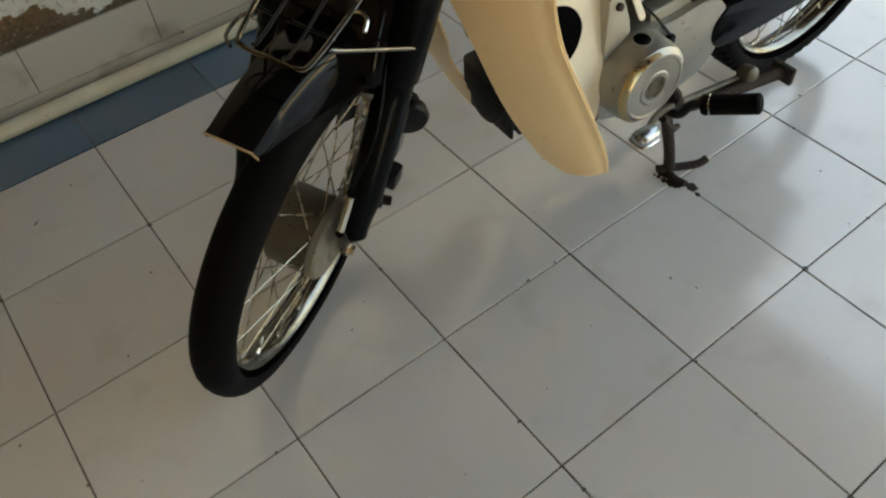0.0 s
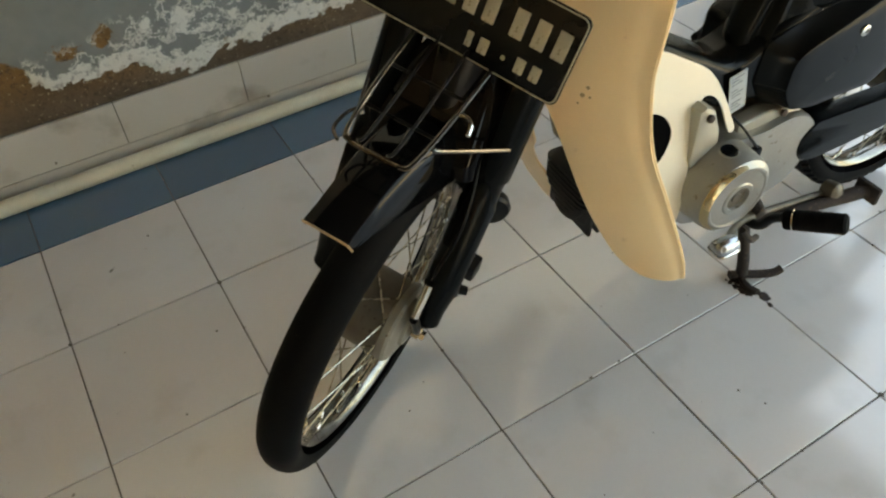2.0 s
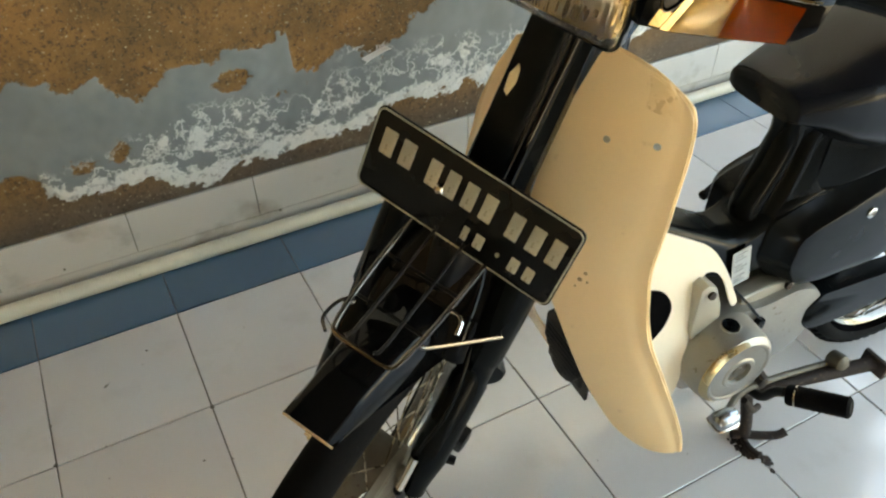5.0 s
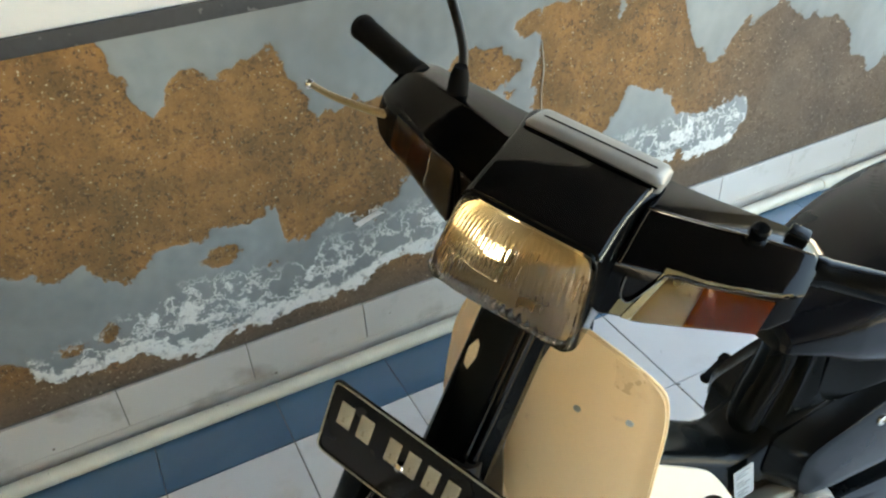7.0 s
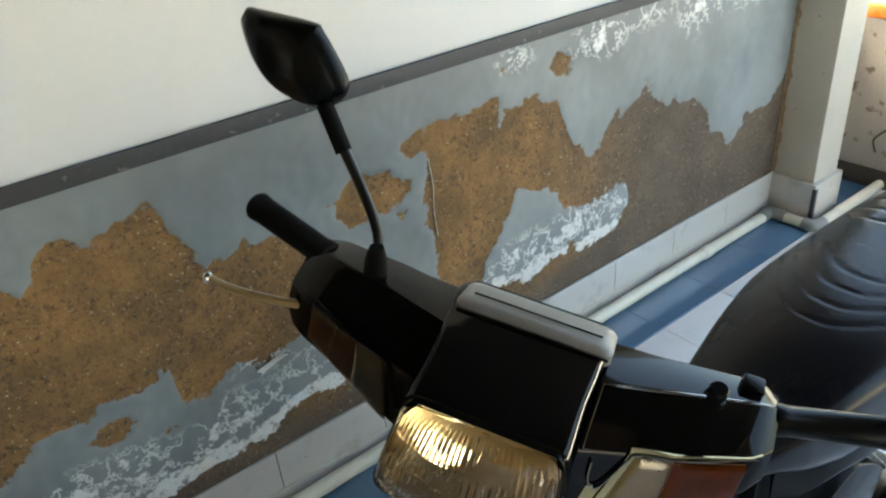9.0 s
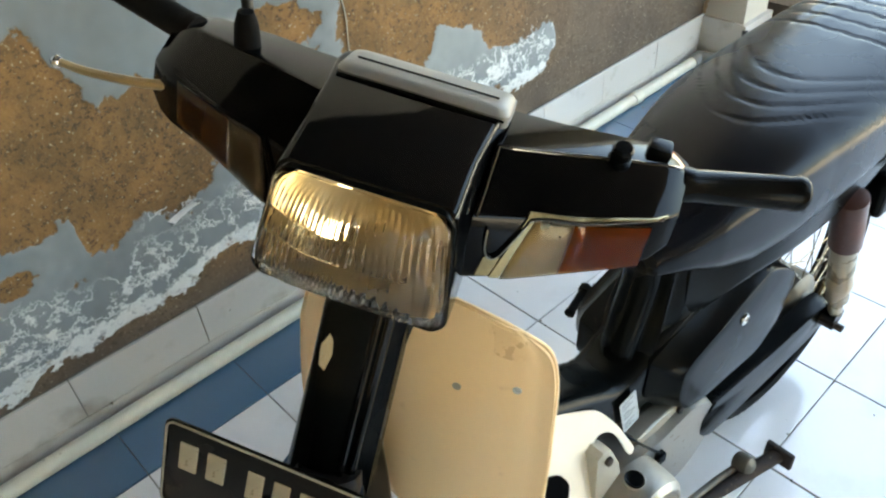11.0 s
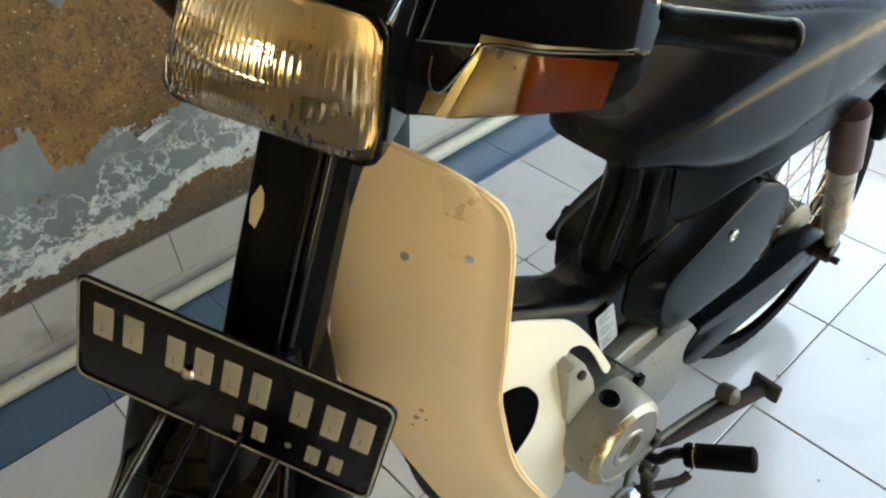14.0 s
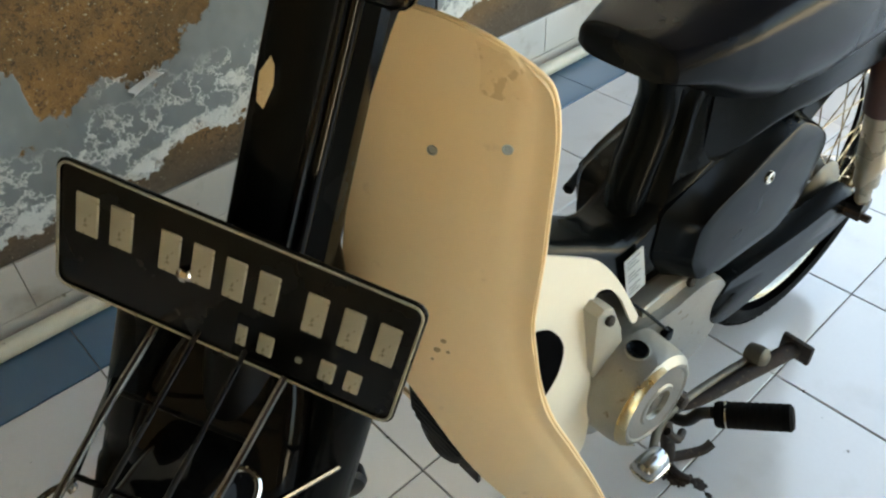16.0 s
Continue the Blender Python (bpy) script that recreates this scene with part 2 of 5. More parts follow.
BEIGE_METAL = material("beige_shock_tube", (0.42, 0.36, 0.27), 0.3, 0.5, vary=0.12, scale=16, bump=0.06)
ALLOY = material("cast_alloy", (0.36, 0.345, 0.31), 0.42, 0.7, vary=0.16, scale=14, fine=300, bump=0.18, spots=(0.20, 0.165, 0.12), spot_at=0.66)
POLISHED = material("polished_alloy", (0.62, 0.60, 0.55), 0.25, 0.95, vary=0.1, scale=16, fine=260, bump=0.05)
PLATE_ALLOY = material("dull_brake_plate", (0.24, 0.225, 0.19), 0.6, 0.15, vary=0.2, scale=22, bump=0.15, spots=(0.13, 0.10, 0.07), spot_at=0.62)
HUB_METAL = material("oxidised_hub", (0.14, 0.125, 0.10), 0.5, 0.6, vary=0.25, scale=18, bump=0.2, spots=(0.08, 0.055, 0.04), spot_at=0.62)
RUST = material("rusty_steel", (0.034, 0.024, 0.020), 0.68, 0.25, vary=0.4, scale=24, bump=0.4, spots=(0.075, 0.052, 0.040), spot_at=0.58)
RING_GLEAM = material("gold_gleam_alloy", (0.55, 0.45, 0.27), 0.27, 0.9, vary=0.12, scale=16, fine=260, bump=0.05)
TRIM_GLEAM = material("gold_gleam_trim", (0.29, 0.23, 0.12), 0.10, 1.0, vary=0.2, scale=20, fine=260, bump=0.04)
PEDAL_CHROME = material("scuffed_pedal_chrome", (0.36, 0.38, 0.40), 0.20, 1.0, vary=0.12, scale=30, fine=260, bump=0.05)
ENGINE_BLACK = material("sooty_engine_metal", (0.022, 0.020, 0.019), 0.6, 0.4, vary=0.3, scale=20, bump=0.3)
GREY_PLASTIC = material("grey_dial_cover", (0.19, 0.185, 0.175), 0.34, vary=0.10, scale=9, fine=150, bump=0.05)
GLASS = glass_material("headlamp_glass", (0.93, 0.885, 0.79), 0.05)
AMBER = glass_material("amber_lens", (0.50, 0.195, 0.022), 0.07, 0.12, 220, 1.33)
CLEAR = glass_material("clear_lens", (0.66, 0.58, 0.42), 0.07, 0.12, 220)
LENS_BACK = material("tarnished_lens_back", (0.33, 0.28, 0.195), 0.34, 1.0, vary=0.15, scale=40, bump=0.1)
REFLECTOR = material("reflector_bowl", (0.47, 0.40, 0.275), 0.30, 1.0, vary=0.08, scale=30, bump=0.05)
LAMP_GLINT = glow_material("headlamp_glint", (1.0, 0.84, 0.58), 1.1)
WORN = material("bare_brown_plastic", (0.44, 0.30, 0.16), 0.7, vary=0.3, scale=60, bump=0.2)
ORANGE = material("orange_plastic", (0.85, 0.22, 0.03), 0.3, vary=0.1, scale=20)
RED_PAINT = material("faded_red_paint", (0.085, 0.036, 0.028), 0.4, vary=0.2, scale=16, spots=(0.10, 0.05, 0.035))
PLATE_BLACK = material("black_plate_paint", (0.003, 0.003, 0.003), 0.24, vary=0.2, scale=20, fine=200, bump=0.03, spec=0.25)
PLATE_MARK = material("worn_plate_marks", (0.42, 0.40, 0.31), 0.45, 0.3, vary=0.2, scale=40, spots=(0.2, 0.18, 0.12), spot_at=0.62)
HOLE_SHADE = material("hole_shade", (0.004, 0.004, 0.0045), 0.95, vary=0.2, scale=20, bump=0, spec=0.0)
PAPER = material("paper_label", (0.44, 0.49, 0.52), 0.6, vary=0.1, scale=40)
GREY_PRINT = material("faded_print", (0.20, 0.23, 0.25), 0.6, vary=0.2, scale=60)


# ---- building tools ----
def part(name, bm, mat, parent=None, label="", turned=None, sharp=38, kind="", category="", group=""):
    """Links a bmesh as ONE mesh object, its origin in its own middle, under a thing or a part."""
    if turned is not None:
        bmesh.ops.transform(bm, matrix=turned, verts=bm.verts)
    bmesh.ops.recalc_face_normals(bm, faces=bm.faces)
    los = [min(v.co[i] for v in bm.verts) for i in range(3)]
    his = [max(v.co[i] for v in bm.verts) for i in range(3)]
    mid = Vector([(a + b) / 2 for a, b in zip(los, his)])
    for v in bm.verts:
        v.co -= mid
    for f in bm.faces:
        f.smooth = True
    for e in bm.edges:
        e.smooth = len(e.link_faces) == 2 and e.calc_face_angle(3.0) < radians(sharp)
    me = bpy.data.meshes.new(name)
    bm.to_mesh(me)
    bm.free()
    me.materials.append(mat)
    ob = new(name, me)
    place_at(ob, mid, parent)
    return tagged(ob, label, category, group, kind)


PLACES = {}


def place_at(ob, mid, parent=None):
    """Puts ob at mid in the world, under its parent."""
    PLACES[ob.name] = Vector(mid)
    if parent is not None:
        ob.parent = parent
        ob.location = Vector(mid) - PLACES[parent.name]
    else:
        ob.location = mid


def holder(name, at, label, category, kind="", group=""):
    ob = new(name)
    ob.empty_display_size = 0.1
    place_at(ob, Vector(at))
    return tagged(ob, label, category, group, kind)


def loft(rings, cap=True, closed=True, bm=None):
    """A skin over rings of points, all with the same count."""
    bm = bm or bmesh.new()
    vs = [[bm.verts.new(p) for p in ring] for ring in rings]
    n = len(rings[0])
    for a, b in zip(vs, vs[1:]):
        for i in range(n if closed else n - 1):
            j = (i + 1) % n
            bm.faces.new((a[i], a[j], b[j], b[i]))
    if cap and closed:
        bm.faces.new(vs[0])
        bm.faces.new(vs[-1])
    return bm


def smooth_line(keys, n):
    """n points along a smooth curve through keys (tuples of any length)."""
    pts = [np.array(k, float) for k in keys]
    ext = [2 * pts[0] - pts[1], *pts, 2 * pts[-1] - pts[-2]]
    out = []
    for k in range(n):
        u = k / (n - 1) * (len(pts) - 1)
        i = min(int(u), len(pts) - 2)
        t = u - i
        p0, p1, p2, p3 = ext[i:i + 4]
        out.append(0.5 * (2 * p1 + (p2 - p0) * t + (2 * p0 - 5 * p1 + 4 * p2 - p3) * t * t + (3 * p1 - p0 - 3 * p2 + p3) * t ** 3))
    return out


def tube(keys, r, n=None, sides=10, bm=None, r_end=None, raw=False):
    """A round bar along a smooth line."""
    n = n or max(2, 6 * (len(keys) - 1) if len(keys) > 2 else 2)
    pts = [Vector(p) for p in (smooth_line(keys, n) if len(keys) > 2 and not raw else keys)]
    n = len(pts)
    rings, side = [], None
    for i, p in enumerate(pts):
        d = (pts[min(i + 1, n - 1)] - pts[max(i - 1, 0)]).normalized()
        if side is None:
            side = d.orthogonal().normalized()
        side = (side - d * side.dot(d)).normalized()
        up_ = d.cross(side)
        rr = r if r_end is None else r + (r_end - r) * i / (n - 1)
        rings.append([p + rr * (math.cos(a) * side + math.sin(a) * up_) for a in (2 * math.pi * k / sides for k in range(sides))])
    return loft(rings, bm=bm)


def turned_shape(profile, start, direction, sides=32, bm=None):
    """A body of revolution: profile of (distance along direction, radius)."""
    d = Vector(direction).normalized()
    side = d.orthogonal().normalized()
    up_ = d.cross(side)
    rings = [[Vector(start) + d * a + max(r, 1e-4) * (math.cos(t) * side + math.sin(t) * up_)
              for t in (2 * math.pi * k / sides for k in range(sides))] for a, r in profile]
    return loft(rings, bm=bm)


def block(lo, hi, bevel=0.0, segments=2, bm=None):
    bm = bm or bmesh.new()
    made = bmesh.ops.create_cube(bm, size=1.0)["verts"]
    lo, hi = Vector(lo), Vector(hi)
    for v in made:
        v.co = Vector([(a + b) / 2 + c * (b - a) for a, b, c in zip(lo, hi, v.co)])
    if bevel:
        edges = list({e for v in made for e in v.link_edges})
        bmesh.ops.bevel(bm, geom=edges, offset=bevel, segments=segments, affect="EDGES", profile=0.6)
    return bm


def round_rect(w, h, r, n=5):
    """Points of a rounded rectangle round (0, 0)."""
    out = []
    for cx, cy, a0 in ((w - r, h - r, 0), (-w + r, h - r, 90), (-w + r, -h + r, 180), (w - r, -h + r, 270)):
        out += [(cx + r * math.cos(radians(a0 + 90 * k / (n - 1))), cy + r * math.sin(radians(a0 + 90 * k / (n - 1)))) for k in range(n)]
    return out


def slab(outline, thick, bevel=0.0, bm=None):
    """A flat plate: an outline of (x, y, z) points pushed along thick."""
    bm = bm or bmesh.new()
    t = Vector(thick)
    a = [bm.verts.new(p) for p in outline]
    b = [bm.verts.new(Vector(p) + t) for p in outline]
    bm.faces.new(a)
    bm.faces.new(b)
    n = len(a)
    for i in range(n):
        bm.faces.new((a[i], a[(i + 1) % n], b[(i + 1) % n], b[i]))
    if bevel:
        rim = [e for e in bm.edges if len({v in a for v in e.verts}) == 1]
        bmesh.ops.bevel(bm, geom=rim, offset=bevel, segments=2, affect="EDGES", profile=0.6)
    return bm


def shell(grid, thick):
    """A curved panel of even thickness over a grid of points (rows of columns)."""
    bm = loft(grid, cap=False, closed=False)
    bmesh.ops.recalc_face_normals(bm, faces=bm.faces)
    bmesh.ops.solidify(bm, geom=list(bm.faces), thickness=thick)
    return bm


# ---- the setting ----
TILE, GAP = 0.30, 0.0028
WALL_Y = 1.105
X0, X1, Y0 = -2.4, 3.9, -2.2


def build_ground():
    # unseen ground, added so that sunlight bounces in from outside
    bm = bmesh.new()
    bmesh.ops.create_grid(bm, x_segments=24, y_segments=24, size=400)
    for v in bm.verts:
        v.co.z = -0.16
    part("ground", bm, CONCRETE, None, "unseen pale ground added outside to bounce daylight in", kind="structure", category="ground")


def tile_mesh(w, d, name):
    """One glazed tile with softened edges, its top at z = 0."""
    bm = block((-w / 2, -d / 2, -0.008), (w / 2, d / 2, 0), 0.0012, 1)
    for f in bm.faces:
        f.smooth = False
    me = bpy.data.meshes.new(name)
    bm.to_mesh(me)
    bm.free()
    return me


def wall_fields(x, z):
    """How far the paint is gone (peel > 0), the salt bloom and the damp, at a place on the wall."""
    def blobs(table):
        best = -9.0
        for cx, cz, rx, rz in table:
            d = math.hypot((x - cx) / rx, (z - cz) / rz)
            best = max(best, (1 - d) * min(rx, rz))
        return best
    wob = noise.fractal(Vector((x * 9, 3.1, z * 9)), 0.7, 2.0, 6) * 0.030 + noise.noise(Vector((x * 4.3, 8.2, z * 4.3))) * 0.022
    upper, lower = float(np.interp(x, *EDGE_TOP)), float(np.interp(x, *EDGE_LOW))
    peel = min(upper - z, z - lower) * 0.7
    if x > 0.72:
        side = min((x - 0.805) * 0.8, (float(np.interp(x, *EDGE_TOP_FAR)) - z) * 0.7)
        island = min(float(np.interp(x, *ISLAND_TOP)) - z, z - float(np.interp(x, *ISLAND_LOW)))
        peel = max(peel, min(side, -island * 0.8))
    peel = max(peel, blobs(PATCHES_LEFT), blobs(PATCHES_RIGHT))
    base = float(np.interp(x, *EDGE_BASE)) - z
    peel = max(peel, base * 0.8) + wob
    salt = max(blobs(SALT), -0.4) * 2.2 + noise.noise(Vector((x * 9, 5.5, z * 9))) * 0.06
    salt = min(salt, 0.105) - 0.100
    if -0.47 < x < 1.56:
        crust = abs(base) - 0.012 + 0.02 * noise.noise(Vector((x * 14, 2.2, z * 14)))
        salt = max(salt, 0.10 - 5.0 * max(0, crust))
    if peel > 0.012:
        salt -= 0.25
    damp = min(1, max(0, (0.30 - z) / 0.12)) + min(1, max(0, (x - 1.15) / 0.5))
    return peel, salt, min(1, damp)


EDGE_TOP = ((-2.4, -0.20, -0.15, -0.086, -0.05, -0.012, 0.042, 0.13, 0.17, 0.232, 0.376, 0.45, 0.53, 0.60), (1.1, 1.1, 0.93, 0.80, 0.84, 0.86, 0.835, 0.85, 0.83, 0.72, 0.705, 0.67, 0.57, 0.4))
EDGE_LOW = ((-2.4, -0.45, -0.383, -0.321, -0.235, -0.126, 0.0, 0.109, 0.115, 0.17, 0.24, 0.36, 0.45, 0.53, 0.60), (0.52, 0.53, 0.49, 0.51, 0.42, 0.485, 0.49, 0.48, 0.41, 0.385, 0.45, 0.425, 0.47, 0.56, 0.7))
EDGE_BASE = ((-2.4, -0.52, -0.43, -0.25, -0.155, 0.0, 0.138, 0.25, 0.413, 0.6, 0.80, 0.85, 1.1, 1.5, 2.5), (0.32, 0.32, 0.245, 0.25, 0.20, 0.215, 0.24, 0.232, 0.275, 0.27, 0.29, 0.29, 0.285, 0.29, 0.25))
PATCHES_LEFT = [(0.63, 0.70, 0.105, 0.055), (0.754, 0.793, 0.022, 0.022), (0.707, 0.638, 0.016, 0.016), (-0.03, 0.435, 0.045, 0.026), (-0.371, 0.306, 0.035, 0.022), (-0.301, 0.309, 0.030, 0.026), (0.063, 0.365, 0.03, 0.02)]
EDGE_TOP_FAR = ((0.80, 0.85, 0.99, 1.12, 1.25, 1.29, 1.366, 1.437, 1.55, 1.606, 1.69, 1.80, 1.889, 1.965, 2.076, 2.162, 2.3, 2.40, 2.42, 2.5), (0.78, 0.825, 0.815, 0.80, 0.75, 0.64, 0.575, 0.615, 0.68, 0.72, 0.62, 0.61, 0.594, 0.48, 0.39, 0.46, 0.47, 0.52, 0.95, 1.0))
ISLAND_TOP = ((0.90, 0.96, 0.986, 1.053, 1.09, 1.206, 1.272, 1.365, 1.46, 1.545, 1.57), (0.2, 0.35, 0.405, 0.47, 0.565, 0.53, 0.465, 0.40, 0.42, 0.385, 0.2))
ISLAND_LOW = ((0.90, 0.96, 1.0, 1.196, 1.39, 1.504, 1.55, 1.57), (0.4, 0.35, 0.305, 0.29, 0.283, 0.295, 0.36, 0.5))
PATCHES_RIGHT = [(1.25, 0.87, 0.03, 0.02), (1.05, 0.90, 0.02, 0.015), (2.25, 0.97, 0.10, 0.03)]
SALT = [(-0.34, 0.26, 0.12, 0.06), (-0.08, 0.30, 0.20, 0.08), (0.20, 0.30, 0.18, 0.07), (0.50, 0.34, 0.18, 0.07), (0.78, 0.33, 0.14, 0.06),
        (1.05, 0.36, 0.14, 0.06), (1.30, 0.36, 0.18, 0.065), (1.50, 0.38, 0.09, 0.045), (1.40, 0.905, 0.10, 0.045), (1.10, 0.92, 0.05, 0.025), (1.62, 0.925, 0.14, 0.035),
        (1.55, 0.955, 0.10, 0.02), (1.86, 0.895, 0.13, 0.065), (2.12, 0.91, 0.16, 0.05), (0.31, 0.435, 0.03, 0.015)]


def build_wall():
    wall = part("wall_north", block((X0, WALL_Y + 0.006, -0.1), (2.56, WALL_Y + 0.16, 2.8)), WHITE_WALL, None,
                "white painted wall above a dark line", kind="structure", category="wall", sharp=30)
    # the peeling dado: a relief over the wall's lower part
    nx, nz, z0, z1, x1 = 520, 100, 0.150, 0.955, 2.43
    me = bpy.data.meshes.new("dado")
    verts, peels, salts, damps = [], [], [], []
    for k in range(nz + 1):
        for i in range(nx + 1):
            x, z = X0 + (x1 - X0) * i / nx, z0 + (z1 - z0) * k / nz
            p, s, d = wall_fields(x, z)
            deep = 0.004 * min(1, max(0, p / 0.012 + 0.5)) + 0.0012 * noise.noise(Vector((x * 40, 1, z * 40)))
            verts.append((x, WALL_Y - 0.004 + deep, z))
            peels.append(p), salts.append(s), damps.append(d)
    w = nx + 1
    me.from_pydata(verts, [], [(k * w + i, k * w + i + 1, k * w + w + i + 1, k * w + w + i) for k in range(nz) for i in range(nx)])
    for name, values in (("peel", peels), ("salt", salts), ("damp", damps)):
        me.attributes.new(name, "FLOAT", "POINT").data.foreach_set("value", values)
    me.polygons.foreach_set("use_smooth", [True] * len(me.polygons))
    me.materials.append(PEELING)
    dado = new("dado", me)
    place_at(dado, (0, 0, 0), None)
    dado.parent = wall
    dado.location = -PLACES[wall.name]
    tagged(dado, "grey-blue paint peeling off brown cement with white salt bloom")
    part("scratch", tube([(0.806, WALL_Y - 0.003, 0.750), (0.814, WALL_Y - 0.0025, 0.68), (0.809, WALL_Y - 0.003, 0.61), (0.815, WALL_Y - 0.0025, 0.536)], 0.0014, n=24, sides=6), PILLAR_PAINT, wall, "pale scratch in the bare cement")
    flake = []
    for k in range(7):
        u = k / 6
        row = []
        for i in range(9):
            v = i / 8
            curl = 0.016 * (v ** 2) * (0.4 + 0.6 * math.sin(3.1 * u)) + 0.004 * u
            row.append((0.288 + 0.062 * v + 0.006 * math.sin(5 * u), WALL_Y - 0.006 - curl, 0.404 + 0.020 * (u - 0.5) * (1 - 0.5 * v) + 0.026 * v))
        flake.append(row)
    part("paint_flake", shell(flake, 0.0012), WHITE_WALL, wall, "curled white flake of paint")
    part("dark_line", block((X0, WALL_Y - 0.010, 0.949), (2.43, WALL_Y + 0.004, 0.983), 0.002), DARK_LINE, wall, "dark painted strip between dado and white wall")


def build_skirting():
    base = part("skirting", block((X0, WALL_Y - 0.004, 0.0), (2.39, WALL_Y + 0.004, 0.1685)), GROUT, None, "row of small white wall tiles above the floor", kind="structure", category="skirting")
    me = tile_mesh(0.303, 0.1165, "skirting_tile")
    me.materials.append(SKIRT_TILE)
    x = -0.03 - 7 * 0.305
    while x + 0.305 < 2.43:
        ob = new("skirting_tile", me)
        ob.rotation_euler = (radians(90), 0, 0)
        place_at(ob, (x + 0.1525, WALL_Y - 0.012, 0.1103), base)
        x += 0.305
    block_bm = block((X0, WALL_Y - 0.010, 0.0), (2.39, WALL_Y - 0.005, 0.050))
    part("plinth", block_bm, SKIRT_TILE, base)


def build_pipe():
    joint = material("grey_pipe_joint", (0.23, 0.22, 0.20), 0.5)
    pipe = part("floor_pipe", tube([(X0 + 0.02, 1.060, 0.0205), (2.325, 1.060, 0.0205)], 0.0195, sides=16), PIPE, None, "cream plastic drain pipe lying along the wall", category="pipe")
    part("elbow", tube([(2.30, 1.060, 0.0215), (2.35, 1.064, 0.0215), (2.365, 1.036, 0.0215), (2.365, 1.00, 0.0215)], 0.0235, sides=14), joint, pipe, "grey pipe elbow")
    part("short_pipe", tube([(2.365, 1.01, 0.0205), (2.365, 0.915, 0.0205)], 0.0195, sides=14), PIPE, pipe)
    part("elbow", tube([(2.365, 0.930, 0.0215), (2.365, 0.900, 0.0215), (2.380, 0.885, 0.0215), (2.415, 0.885, 0.0215)], 0.0235, sides=14), joint, pipe, "grey pipe elbow")
    part("side_pipe", tube([(2.40, 0.885, 0.0205), (3.3, 0.885, 0.0205)], 0.0195, sides=14), PIPE, pipe)
    part("coupling", tube([(1.93, 1.060, 0.0205), (1.97, 1.060, 0.0205)], 0.023, sides=14), PIPE, pipe)


def build_pillar():
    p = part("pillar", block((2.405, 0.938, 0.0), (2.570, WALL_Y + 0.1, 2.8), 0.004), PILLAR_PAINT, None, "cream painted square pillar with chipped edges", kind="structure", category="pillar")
    part("base_tiles", block((2.392, 0.920, 0.0), (2.585, WALL_Y, 0.165), 0.003), SKIRT_TILE, p, "tiled foot of the pillar")
    inner = [(2.4035, WALL_Y - 0.004, 0.17 + 0.012 * k) for k in range(96)]
    outer = [(2.4035, WALL_Y - 0.012 - 0.022 * abs(noise.fractal(Vector((3.3, 7.1, q[2] * 14)), 0.8, 2.0, 4)), q[2]) for q in inner]
    part("crumbled_edge", slab(inner + outer[::-1], (0.004, 0, 0)), WORN, p, "crumbled brown edge")
    part("edge_strip", block((2.387, 0.915, 0.03), (2.402, 0.930, 0.150), 0.001), DARK_LINE, p, "dark corner strip")


def build_shelter():
    """Unseen walls and roof round the camera, added to shape the daylight: open on the yard side and at the far end."""
    part("ceiling", block((X0 - 0.2, -2.34, 2.8), (2.60, WALL_Y + 0.16, 2.95)), DARK_CEILING, None, "unseen dark ceiling added to hold back the sky", kind="structure", category="ceiling")
    part("wall_west", block((X0 - 0.2, -2.34, -0.1), (X0, WALL_Y + 0.16, 2.8)), OCHRE_WALL, None, "unseen ochre end wall added for warm bounce light", kind="structure", category="wall")
    # added yard-side wall: its doorway is placed to light the bike's front
    bm = block((X0, -2.34, -0.1), (-1.26, -2.2, 2.8))
    block((-1.26, -2.34, 1.95), (-0.66, -2.2, 2.8), bm=bm)
    block((-0.66, -2.34, -0.1), (1.45, -2.2, 2.8), bm=bm)
    part("wall_south", bm, OCHRE_WALL, None, "unseen ochre wall with a doorway, added to shape the light", kind="structure", category="wall")
    low = part("low_wall", block((2.86, 0.05, -0.1), (2.99, WALL_Y - 0.02, 0.66), 0.006), FAR_WALL, None, "stained beige low wall beyond the pillar", kind="structure", category="wall")
    part("damp_base", block((2.852, 0.05, 0.0), (2.86, WALL_Y - 0.02, 0.075), 0.002), DARK_BASE, low, "dark damp base")
    crack = [(2.859, 0.930, 0.145), (2.859, 0.946, 0.190), (2.859, 0.922, 0.226), (2.859, 0.850, 0.292), (2.859, 0.77, 0.31), (2.859, 0.70, 0.25)]
    part("crack", tube(crack, 0.004, n=26, sides=5), DARK_BASE, low, "dark crack")
    part("orange_sheet", block((2.83, 0.35, 0.662), (3.00, 1.085, 0.715), 0.012, 3), ORANGE, None, "folded orange plastic sheet lying on the low wall", category="sheet")
    part("wall_far", block((2.57, WALL_Y - 0.02, -0.1), (3.1, WALL_Y + 0.005, 0.655)), FAR_WALL, None, "stained beige wall beyond the pillar", kind="structure", category="wall")


